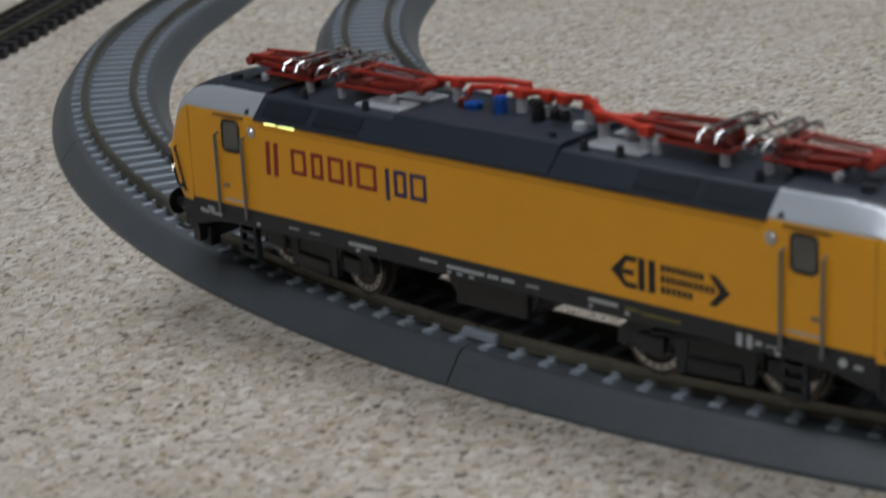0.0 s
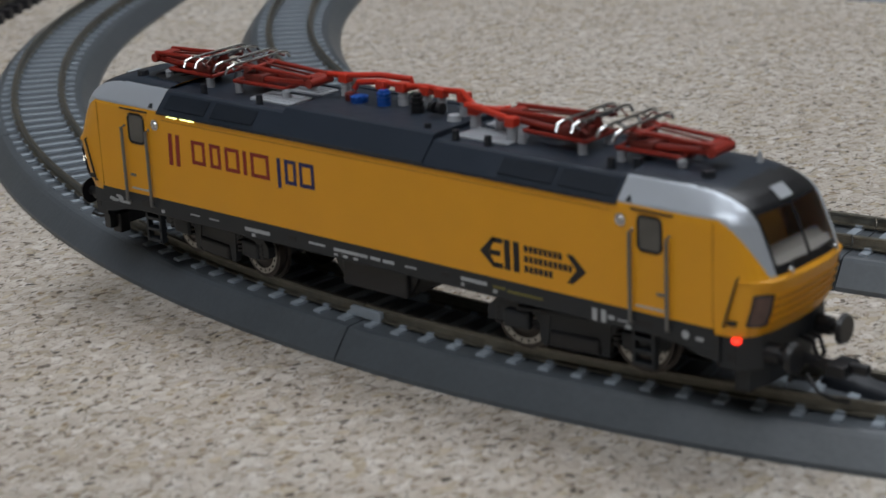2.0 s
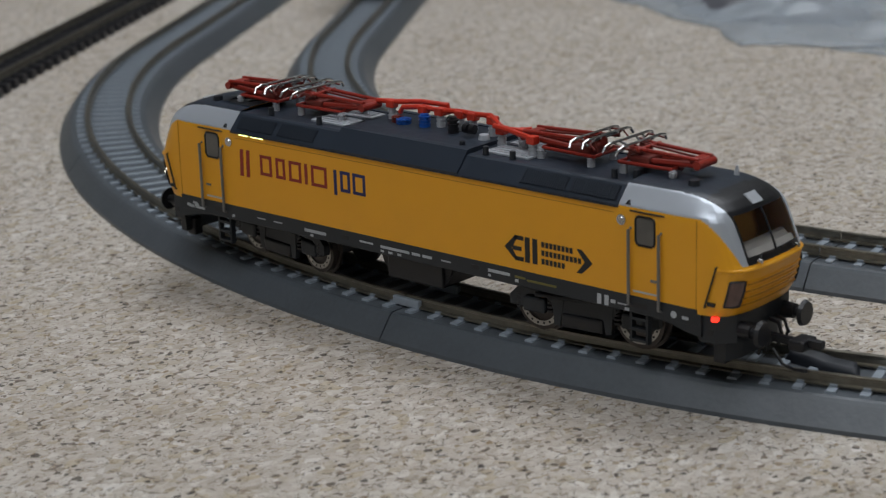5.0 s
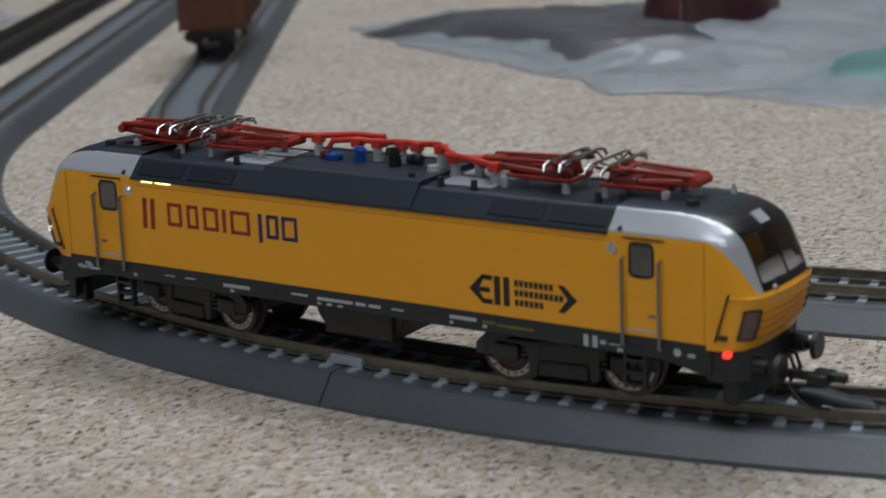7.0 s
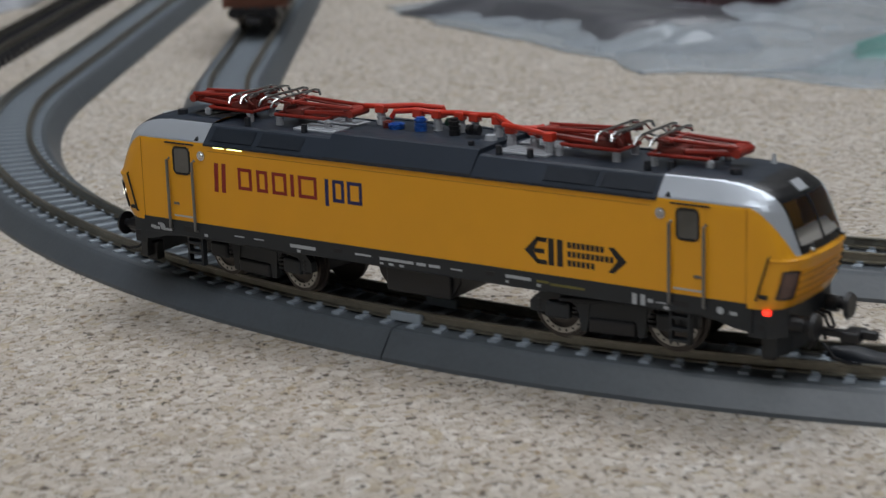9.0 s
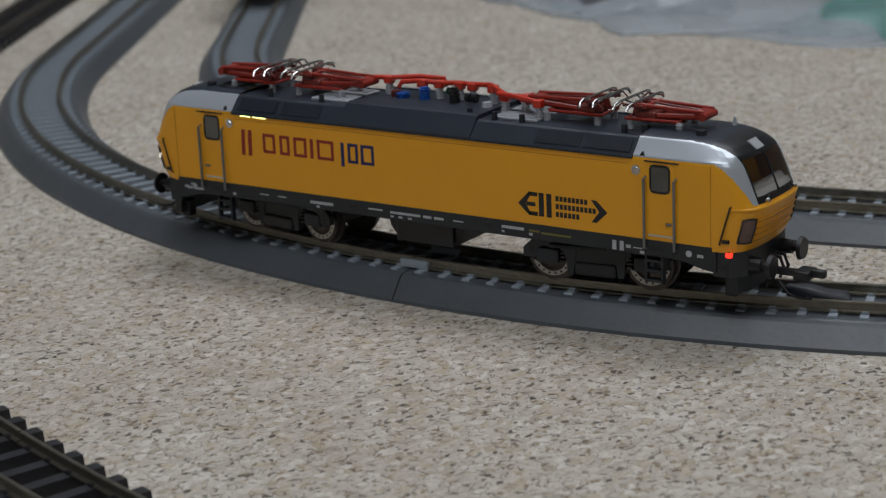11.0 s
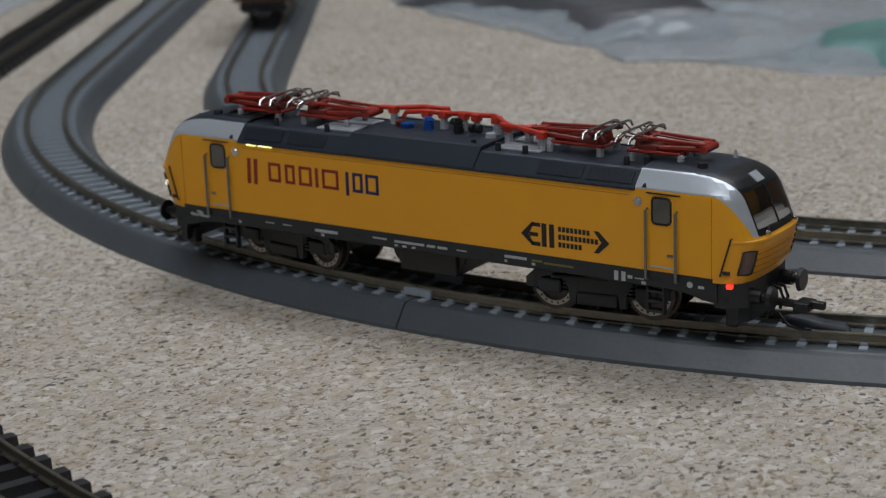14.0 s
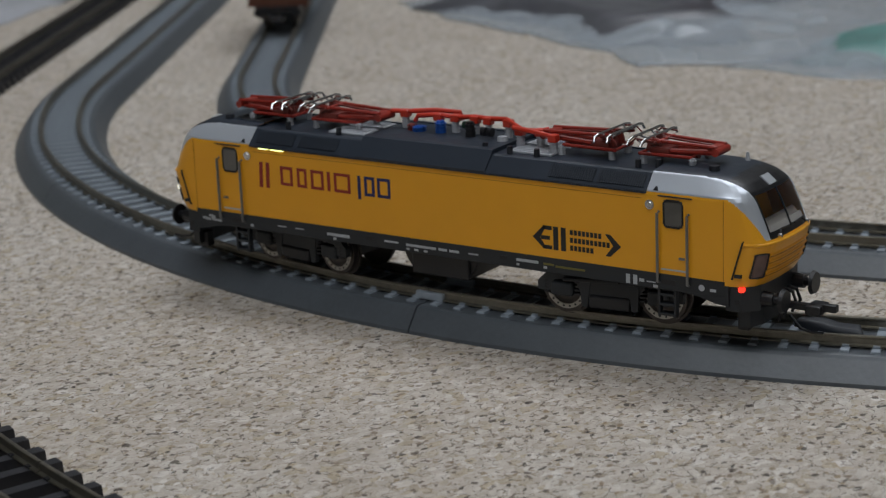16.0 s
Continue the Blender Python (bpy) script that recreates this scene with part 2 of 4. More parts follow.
def prism(poly, axis, lo, hi):
    """A polygon drawn out along an axis. poly: pairs of the two other coordinates, in the order xyz."""
    bm = bmesh.new()

    def at(p, t):
        c = list(p)
        c.insert("xyz".index(axis), t)
        return bm.verts.new(c)

    a, b = [at(p, lo) for p in poly], [at(p, hi) for p in poly]
    bm.faces.new(a)
    bm.faces.new(reversed(b))
    for i in range(len(a)):
        j = (i + 1) % len(a)
        bm.faces.new((a[i], b[i], b[j], a[j]))
    bmesh.ops.recalc_face_normals(bm, faces=bm.faces)
    return bm


def thing(name, label, category, x=0, y=0, z=0, turn=0, group="", kind=""):
    ob = new(name)
    ob.empty_display_size = 0.01
    ob.matrix_basis = pose(x * K, y * K, z * K, 0, 0, turn)
    return tagged(ob, label, category, group, kind)


# ---- room and table ----
bm = bmesh.new()
add_box(bm, -170, 170, -130, 190, -3, 0, bevel=0.3)
table = finish("table_top", bm, CORK)
tagged(table, "speckled beige cork sheet covering the layout board", "table top", kind="structure")
for i, (sx, sy) in enumerate(((-1, -1), (1, -1), (-1, 1), (1, 1))):
    leg = finish("table_leg", box(sx * 150 - 4, sx * 150 + 4, 30 + sy * 145 - 4, 30 + sy * 145 + 4, -87, -3, bevel=0.5), FLOORM)
    tagged(leg, "plain brown wooden leg of the layout board", "table leg", kind="structure")
room = {"floor": (-330, 330, -330, 330, -93, -87, FLOORM), "ceiling": (-330, 330, -330, 330, 208, 214, WALL),
        "wall_north": (-330, 330, 330, 336, -87, 208, WALL), "wall_south": (-330, 330, -336, -330, -87, 208, WALL),
        "wall_east": (330, 336, -330, 330, -87, 208, WALL), "wall_west": (-336, -330, -330, 330, -87, 208, WALL)}
for n, (a, b, c, d, e, f, m) in room.items():
    tagged(finish(n, box(a, b, c, d, e, f), m), "plain painted " + n.split("_")[0] + " of the room", n.split("_")[0], kind="structure")
# unseen fixtures; the front one is only added as a body for the fill
for lx, ly in ((-18, 90), (42, -114)):
    lampfix = thing("added_ceiling_lamp", "flat white ceiling lamp with a glowing diffuser, added out of view", "lamp", lx, ly, 0, group="ceiling lamps")
    part("housing", box(-80, 80, -56, 56, 200, 208, bevel=1), WALL, lampfix)
    part("diffuser", box(-78, 78, -54, 54, 199, 200, bevel=0.3), LAMPM, lampfix)

# ---- tracks ----


def arc(cx, cy, r, a0, a1, step=0.5):
    """Points and headings along an arc, angles in degrees."""
    n = max(2, int(abs(radians(a1 - a0)) * r / step))
    out = []
    for i in range(n + 1):
        a = radians(a0 + (a1 - a0) * i / n)
        s = 1 if a1 > a0 else -1
        out.append((Vector((cx + r * math.cos(a), cy + r * math.sin(a), 0)), Vector((-math.sin(a) * s, math.cos(a) * s, 0))))
    return out


def line(p, d, length):
    p, d = Vector((*p, 0)), Vector((*d, 0)).normalized()
    return [(p + d * length * i / 4, d) for i in range(5)]


def sweep(path, profile, lift):
    """A closed profile of (side, height) drawn along a path."""
    bm = bmesh.new()
    rings = []
    for p, d in path:
        side = Vector((-d.y, d.x, 0))
        rings.append([bm.verts.new(p + side * a + Vector((0, 0, h + lift))) for a, h in profile])
    n = len(profile)
    for a, b in zip(rings, rings[1:]):
        for k in range(n):
            bm.faces.new((a[k], a[(k + 1) % n], b[(k + 1) % n], b[k]))
    bm.faces.new(rings[0])
    bm.faces.new(reversed(rings[-1]))
    bmesh.ops.recalc_face_normals(bm, faces=bm.faces)
    return bm


def along(path, s):
    for (p, d), (q, e) in zip(path, path[1:]):
        l = (q - p).length
        if s <= l:
            return p.lerp(q, s / l), d.lerp(e, s / l).normalized()
        s -= l
    return path[-1]


def length(path):
    return sum((q[0] - p[0]).length for p, q in zip(path, path[1:]))


def rail_profile(c):
    return [(c + a, h) for a, h in ((-0.12, -0.27), (0.12, -0.27), (0.12, -0.235), (0.03, -0.21), (0.03, -0.08), (0.055, -0.06), (0.055, -0.012),
                                    (0.04, 0.0), (-0.04, 0.0), (-0.055, -0.012), (-0.055, -0.06), (-0.03, -0.08), (-0.03, -0.21), (-0.12, -0.235))]


BEDPROFILE = [(-1.76, -1.0), (1.76, -1.0), (1.75, -0.9), (1.38, -0.42), (1.3, -0.35), (1.22, -0.33), (-1.22, -0.33), (-1.3, -0.35), (-1.38, -0.42), (-1.75, -0.9)]


def sleeper_mesh(half, w, z0, z1, chairs):
    bm = bmesh.new()
    add_box(bm, -w / 2, w / 2, -half, half, z0, z1)
    for f in bm.faces:
        if f.normal.z > 0.9:
            for v in f.verts:
                v.co.x *= 0.86
                v.co.y *= 0.985
    if chairs:
        for c in (-0.72, 0.72):
            for s in (-1, 1):
                add_box(bm, -0.085, 0.085, c + s * 0.1 - 0.045, c + s * 0.1 + 0.045, z1 - 0.01, z1 + 0.06)
    bmesh.ops.scale(bm, vec=(K, K, K), verts=bm.verts)
    me = bpy.data.meshes.new("sleeper")
    bm.to_mesh(me)
    bm.free()
    return me


TIEMESH = sleeper_mesh(1.13, 0.25, -0.36, -0.28, True)
TIEMESH.materials.append(TIE)
BLACKTIEMESH = sleeper_mesh(1.38, 0.38, -0.66, -0.27, True)
BLACKTIEMESH.materials.append(BLACKTIE)
SLEEPERS = []  # filled in last, as the file's cheap pieces


def track(name, label, path, bedded=True, gap=0.72, lift=RAIL, group=""):
    t = thing(name, label, "model track", group=group)
    if bedded:
        part("bed", sweep(path, BEDPROFILE, lift), BED, t)
    for c in (-0.72, 0.72):
        part("rail", sweep(path, rail_profile(c), lift), RAILM, t, "brownish nickel rail with a bright top")
    SLEEPERS.append((t, path, TIEMESH if bedded else BLACKTIEMESH, gap, lift))
    return t


R1, C1 = 37.5, (0.45, 37.15)
R2, C2 = 33.0, (0.9, 41.8)
R3, C3 = 61.7, (18.6, 42.8)
END1, END2, END3 = 211.0, 213.5, 210.0
TRACKLABEL = "grey plastic roadbed track with pale sleepers on the cork"


def tail(c, r, a, n, seg=20.0):
    """Straight pieces that leave an arc of falling angle at a."""
    p = Vector((c[0] + r * math.cos(radians(a)), c[1] + r * math.sin(radians(a))))
    d = Vector((math.sin(radians(a)), -math.cos(radians(a))))
    return [line(p + d * seg * i, d, seg - 0.04) for i in range(n)]


for a0, a1 in ((298.2, 268.2), (268.2, 238.2), (238.2, END1)):
    track("curved_track", TRACKLABEL, arc(*C1, R1, a0 - 0.03, a1 + 0.03), group="pieces of the front curve")
for p in tail(C1, R1, END1, 4):
    track("straight_track", TRACKLABEL, p, group="pieces of the front curve")
for a0, a1 in ((307.7, 277.7), (277.7, 247.7), (247.7, END2)):
    track("curved_track", TRACKLABEL, arc(*C2, R2, a0 - 0.03, a1 + 0.03), group="pieces of the rear curve")
for p in tail(C2, R2, END2, 4):
    track("straight_track", TRACKLABEL, p, group="pieces of the rear curve")
BLACKLABEL = "black flexible track with metal rails laid straight on the cork"
track("flexible_track", BLACKLABEL, arc(*C3, R3, 285, 250.6), False, 0.905, 0.66, "pieces of the outer black track")
track("flexible_track", BLACKLABEL, arc(*C3, R3, 250.55, END3), False, 0.905, 0.66, "pieces of the outer black track")
for p in tail(C3, R3, END3, 2, 36.0):
    track("flexible_track", BLACKLABEL, p, False, 0.905, 0.66, "pieces of the outer black track")

# rail joiners where the front pieces meet
for side in (-1, 1):
    a = radians(268.3)
    r = R1 + side * 0.72
    j = finish("rail_joiner", box(-0.45, 0.45, -0.15, 0.15, -0.3, -0.07, bevel=0.04), TIE)
    j.matrix_basis = Matrix.Translation(Vector((C1[0] + r * math.cos(a), C1[1] + r * math.sin(a), RAIL)) * K) @ pose(0, 0, 0, 0, 0, -1.7)
    tagged(j, "grey plastic rail joiner gripping the rail ends", "rail joiner", "joiners of the front curve")

# ---- locomotive ----
loco = thing("locomotive", "yellow, silver and slate-grey model electric locomotive standing on the front curve", "locomotive", 0, -0.15, RAIL)
loco.scale = (1.014, 1.0, 1.012)


def lerp(table, z):
    for (a, u), (b, v) in zip(table, table[1:]):
        if z <= b:
            return u + (v - u) * (z - a) / (b - a)
    return table[-1][1]


NOSE = [(1.4, 8.98), (1.6, 9.1), (2.0, 9.22), (2.38, 9.3), (2.5, 9.3), (2.6, 9.24), (3.0, 9.08), (3.4, 8.9), (3.65, 8.74), (3.8, 8.55), (3.88, 8.36), (3.93, 8.15), (3.97, 7.9), (4.0, 7.3)]
WIDE = [(1.4, 1.5), (3.46, 1.5), (3.56, 1.47), (3.92, 1.13), (3.96, 1.05), (4.0, 0.7)]
PLAN = [(0.0, 0.0), (0.25, 0.006), (0.45, 0.025), (0.6, 0.06), (0.72, 0.11), (0.8, 0.17), (0.88, 0.28), (0.94, 0.42), (0.975, 0.6), (0.993, 0.8), (1.0, 1.1)]


def shell_point(u, z):
    """u from -1 (one side) through 0 (middle of the nose) to 1, at height z."""
    x = lerp(NOSE, z) - lerp(PLAN, abs(u))
    return Vector((x, lerp(WIDE, z) * u, z))


def kind_of(c):
    """Which coat of paint a place on the cab's shell has."""
    x, y, z = abs(c.x), abs(c.y), c.z
    if z > 3.94:
        return "roof"
    mask = 1.02 if z < 3.5 else 1.02 + (z - 3.5) * 0.12
    if y < mask and z > 2.55 and x > 8.1:
        if 2.72 < z < 3.56 and y < 0.96 and y > 0.035:
            return "glass"
        return "mask"
    if y < mask and z > 3.5:
        return "roof"
    low = 3.52 - max(0.0, (x - 8.15) / 0.95) ** 1.7 * 0.95
    if z > max(2.55, low):
        return "silver"
    return "yellow"


def cab_shell(parent, flip):
    zs = [1.42 + 0.02 * i for i in range(126)] + [3.94, 3.955, 3.97, 3.985, 4.0]
    us = [-1 + 0.01 * i for i in range(46)] + [-0.55 + 0.05 * i for i in range(23)] + [0.55 + 0.01 * i for i in range(46)]
    us = sorted(set(round(u, 3) for u in us))
    groups = {}
    grid = [[shell_point(u, z) for u in us] for z in zs]
    # carry the flanks back to the bulkhead
    for row, z in zip(grid, zs):
        w = lerp(WIDE, z)
        x0 = row[0].x
        back = [6.13 + (x0 - 6.13) * k / 14 for k in range(14)]
        row[:0] = [Vector((x, -w, z)) for x in back]
        row += [Vector((x, w, z)) for x in reversed(back)]
    normals = {}
    for j in range(len(zs)):
        for i in range(len(grid[0])):
            du = grid[j][min(i + 1, len(grid[0]) - 1)] - grid[j][max(i - 1, 0)]
            dz = grid[min(j + 1, len(zs) - 1)][i] - grid[max(j - 1, 0)][i]
            n = du.cross(dz).normalized()
            p = grid[j][i]
            normals[tuple(round(c, 4) for c in p)] = n
    for j in range(len(zs) - 1):
        for i in range(len(grid[0]) - 1):
            q = [grid[j][i], grid[j][i + 1], grid[j + 1][i + 1], grid[j + 1][i]]
            c = sum(q, Vector()) / 4
            groups.setdefault(kind_of(c), []).append(q)
    top = [grid[-1][i] for i in range(len(grid[0]))]
    mats = {"yellow": ("cab_shell", YELLOW, "yellow painted cab shell"), "silver": ("cab_trim", SILVER, "silver cab corner band"), "mask": ("front_mask", BLACK, "black windscreen surround"),
            "roof": ("cab_roof", ROOF, "slate-grey cab roof"), "glass": ("windscreen", GLASS, "amber-tinted windscreen")}
    for k, quads in groups.items():
        bm = bmesh.new()
        for q in quads:
            vs = [bm.verts.new((-v.x if flip else v.x, v.y, v.z)) for v in q]
            bm.faces.new(reversed(vs) if flip else vs)
        if k == "roof":
            bm.faces.new([bm.verts.new((-v.x if flip else v.x, v.y, v.z)) for v in top])
        bmesh.ops.remove_doubles(bm, verts=bm.verts, dist=0.0005)
        n, m, l = mats[k]
        bm.verts.ensure_lookup_table()
        ns = []
        for v in bm.verts:
            w = normals.get((round(-v.co.x if flip else v.co.x, 4), round(v.co.y, 4), round(v.co.z, 4)), v.normal)
            ns.append((-w.x, w.y, w.z) if flip else tuple(w))
        ob = part(n, bm, m, parent, l, smooth=True)
        if k in ("yellow", "silver", "mask"):
            ob.data.normals_split_custom_set_from_vertices(ns)
        if k == "glass":
            ob.visible_shadow = False


for flip in (False, True):
    cab_shell(loco, flip)
    s = -1 if flip else 1
    part("cab_desk", prism([(s * 8.4, 2.3), (s * 9.05, 2.3), (s * 9.05, 2.6), (s * 8.88, 2.76), (s * 8.7, 2.68), (s * 8.55, 2.74), (s * 8.4, 2.74)], "y", -0.95, 0.95), INTERIOR, loco, "pale driver's desk")
    part("windscreen_pillar", tube([(s * (shell_point(0, 2.68 + 0.1 * k).x + 0.004), 0, 2.68 + 0.1 * k) for k in range(10)], 0.03, 6), BLACK, loco)
    part("cab_bulkhead", box(*sorted((s * 7.1, s * 7.2)), -1.1, 1.1, 1.5, 3.6), SEATM, loco, "brown bulkhead behind the cab")
    part("driver_seat", prism([(s * 7.9, 2.2), (s * 8.2, 2.2), (s * 8.05, 3.25), (s * 7.85, 3.25)], "y", -0.3, 0.25), SEATM, loco)

# flanks between the cabs, with their roof fairing
for s in (-1, 1):
    part("side_wall", prism([(s * 1.5, 1.4), (s * 1.5, 3.47), (s * 1.46, 3.47), (s * 1.4, 1.4)], "x", -6.13, 6.13), YELLOW, loco, "plain yellow side wall")
    part("seam", box(-6.0, 6.0, *sorted((s * 1.495, s * 1.506)), 3.335, 3.35), LINE, loco)
    part("roof_fairing", prism([(s * 1.515, 3.475), (s * 1.53, 3.52), (s * 1.17, 3.9), (s * 1.08, 3.93), (s * 0.98, 3.93), (s * 1.2, 3.475)], "x", -6.12, 6.12), ROOF, loco, "slate-grey roof fairing")
    part("raised_fairing", prism([(s * 1.53, 3.475), (s * 1.548, 3.56), (s * 1.14, 4.02), (s * 1.02, 4.04), (s * 0.9, 4.04), (s * 1.2, 3.5)], "x", -2.5, 1.55), ROOF, loco, "raised middle of the fairing")
    part("fairing_lip", box(-6.12, 6.12, *sorted((s * 1.505, s * 1.54)), 3.472, 3.51), ROOFDARK, loco)
    # vents: slats on the slope
    for x0 in (-5.95, -4.5, 3.35, 4.75):
        g = part("vent_grille", prism([(s * 1.468, 3.6), (s * 1.478, 3.61), (s * 1.238, 3.865), (s * 1.228, 3.855)], "x", x0, x0 + 1.28), ROOFDARK, loco, "ribbed dark vent")
        bm = bmesh.new()
        for k in range(20):
            x = x0 + 0.04 + k * 0.0628
            vs = [(x, s * 1.478, 3.61), (x + 0.025, s * 1.478, 3.61), (x + 0.025, s * 1.238, 3.865), (x, s * 1.238, 3.865)]
            a = [bm.verts.new(v) for v in vs]
            b = [bm.verts.new((v[0], v[1] + s * 0.012, v[2] + 0.012)) for v in vs]
            bm.faces.new(b)
            for i in range(4):
                bm.faces.new((a[i], a[(i + 1) % 4], b[(i + 1) % 4], b[i]))
        bmesh.ops.recalc_face_normals(bm, faces=bm.faces)
        sl = part("vent_slats", bm, ROOF, g)
        tagged(sl, kind="stuff")
for s in (-1, 1):
    for k in range(34):
        x = -5.9 + k * 0.355
        part("fairing_catch", box(x, x + 0.16, *sorted((s * 1.535, s * 1.548)), 3.478, 3.505), ROOF, loco)
part("roof_deck", prism([(-1.0, 3.86), (-1.0, 3.9), (0, 3.93), (1.0, 3.9), (1.0, 3.86)], "x", -6.3, 6.3), ROOF, loco, "slate-grey roof deck")
part("raised_deck", prism([(-1.0, 3.9), (-0.95, 4.02), (0.95, 4.02), (1.0, 3.9)], "x", -2.45, 1.5), ROOF, loco)
for x0, x1 in ((-3.95, -2.75), (1.75, 3.05)):
    for y0, y1 in ((-0.75, -0.05), (0.2, 0.75)):
        p = part("roof_panel", box(x0, x1, y0, y1, 3.9, 3.965, bevel=0.02), PANEL, loco, "light grey roof panel")
        for k in range(4):
            part("rib", box(x0 + 0.1, x1 - 0.1, y0 + 0.08 + k * (y1 - y0 - 0.2) / 3, y0 + 0.12 + k * (y1 - y0 - 0.2) / 3, 3.965, 3.985), PANEL, p)

# frame, sills and ends
part("underframe", prism([(-1.49, 1.12), (-1.512, 1.15), (-1.512, 1.52), (1.512, 1.52), (1.512, 1.15), (1.49, 1.12)], "x", -8.19, 8.19), FRAME, loco, "dark grey underframe")
for s in (-1, 1):
    part("end_apron", prism([(s * 8.2, -1.44), (s * 8.6, -1.42), (s * 8.92, -1.05), (s * 8.92, 1.05), (s * 8.6, 1.42), (s * 8.2, 1.44)], "z", 0.8, 1.43), FRAME, loco, "dark end apron")
    for y in (-1, 1):
        part("end_skirt", prism([(s * 6.9, 1.14), (s * 7.5, 1.08), (s * 7.95, 0.96), (s * 8.3, 0.92), (s * 8.3, 1.42), (s * 6.9, 1.42)], "y", *sorted((y * 1.4, y * 1.508))), FRAME, loco)
    for y in (-1, 1):
        part("apron_hole", box(*sorted((s * 8.42, s * 8.56)), *sorted((y * 1.42, y * 1.437)), 0.98, 1.1), BLACK, loco)
    part("plough", prism([(s * 8.45, -1.2), (s * 8.7, -1.15), (s * 8.85, -0.7), (s * 8.85, 0.7), (s * 8.7, 1.15), (s * 8.45, 1.2)], "z", 0.36, 0.8), FRAME, loco, "dark rail guard")
    for y in (-0.875, 0.875):
        b = part("buffer", add_cyl(add_cyl(bmesh.new(), (s * 8.85, y, 1.05), (s * 9.2, y, 1.05), 0.2, 0.17), (s * 9.2, y, 1.05), (s * 9.42, y, 1.05), 0.11), BLACK, loco, "black buffer")
        part("buffer_head", add_cyl(bmesh.new(), (s * 9.4, y, 1.05), (s * 9.49, y, 1.05), 0.3, 0.26, 20), BLACK, b)
        part("rail_guard", box(*sorted((s * 8.3, s * 8.6)), y - 0.15, y + 0.15, 0.22, 0.7, bevel=0.04), BLACK, loco)
    for k, y in enumerate((-0.55, -0.25, 0.25, 0.5)):
        part("brake_hose", tube([(s * 8.9, y, 1.0), (s * 9.15, y, 0.95), (s * 9.25, y, 0.7), (s * 9.15, y, 0.45)], 0.045), BLACK, loco)
    part("coupling_head", add_box(add_box(box(*sorted((s * 8.9, s * 9.9)), -0.1, 0.1, 0.62, 0.78, bevel=0.03), *sorted((s * 9.7, s * 10.1)), -0.3, 0.3, 0.58, 0.82, bevel=0.05), *sorted((s * 10.05, s * 10.42)), -0.1, 0.1, 0.66, 0.84, bevel=0.03), BLACK, loco, "black plastic coupling")
    part("coupling_loop", tube([(s * 9.3, -0.2, 0.5), (s * 9.6, -0.3, 0.25), (s * 9.9, -0.3, 0.18), (s * 10.2, -0.28, 0.2)], 0.035), BLACK, loco)
    # front: grille bars, lamps, wipers, rails
    for k in range(4):
        z = 1.72 + k * 0.16
        pts = [shell_point(u, z) + Vector((0.012, 0, 0)) for u in (-0.7, -0.4, 0.0, 0.4, 0.7)]
        part("nose_bar", tube([(s * p.x, p.y, p.z) for p in pts], 0.028, 6), YELLOW, loco)
        pts = [shell_point(u, z - 0.06) + Vector((0.004, 0, 0)) for u in (-0.7, -0.4, 0.0, 0.4, 0.7)]
        part("nose_groove", tube([(s * p.x, p.y, p.z) for p in pts], 0.014, 6), LINE, loco)
    lip = [shell_point(u, 2.47) + Vector((0.0, 0, 0)) for u in (-0.98, -0.9, -0.8, -0.6, -0.3, 0, 0.3, 0.6, 0.8, 0.9, 0.98)]
    part("nose_lip", tube([(s * p.x, p.y, p.z) for p in lip], 0.045, 8), YELLOW, loco)
    for y in (-1, 1):
        bm = bmesh.new()
        lens = []
        for j in range(7):
            lens.append([bm.verts.new((s * (p.x + 0.02), p.y * 1.012, p.z)) for p in (shell_point(y * (0.735 + 0.17 * i / 6), 1.66 + 0.58 * j / 6) for i in range(7))])
        for j in range(6):
            for i in range(6):
                bm.faces.new((lens[j][i], lens[j][i + 1], lens[j + 1][i + 1], lens[j + 1][i]))
        bmesh.ops.recalc_face_normals(bm, faces=bm.faces)
        ex = bmesh.ops.extrude_face_region(bm, geom=bm.faces[:])
        for v in ex["geom"]:
            if isinstance(v, bmesh.types.BMVert):
                v.co.x -= s * 0.06
        hl = part("headlight", bm, LENS, loco, "dark headlight lens")
        edge = [shell_point(y * u, z) + Vector((0.02, 0, 0)) for u, z in ((0.735, 1.66), (0.82, 1.65), (0.905, 1.66), (0.91, 1.95), (0.905, 2.24), (0.82, 2.25), (0.735, 2.24), (0.73, 1.95), (0.735, 1.66))]
        part("lamp_surround", tube([(s * p.x, p.y * 1.015, p.z) for p in edge], 0.025, 6), BLACK, hl)
        a, b = shell_point(y * 0.985, 1.62), shell_point(y * 0.975, 2.55)
        part("grab_rail", tube([(s * a.x, a.y * 1.0, a.z), (s * a.x, a.y * 1.035, a.z), (s * b.x, b.y * 1.035, b.z), (s * b.x, b.y, b.z)], 0.022, 6), BLACK, loco)
        q = shell_point(y * 0.93, 1.42)
        led = box(*sorted((s * (q.x - 0.08), s * (q.x + 0.07))), q.y - 0.07, q.y + 0.07, 1.3, 1.42, bevel=0.03)
        if s > 0:
            # glowing block stands in for red light leaking out below the headlight
            part("tail_light_leak", led, REDLAMP, loco, "small red glow leaking out below the headlight")
            if y > 0:
                q = shell_point(y * 0.92, 2.0)
                part("marker_lamp", box(q.x - 0.03, q.x + 0.05, q.y - 0.03, q.y + 0.05, 1.94, 2.06, bevel=0.012), REDLAMP, hl, "small red glowing lamp")
        else:
            q = shell_point(y * 0.9, 2.05)
            led.free()
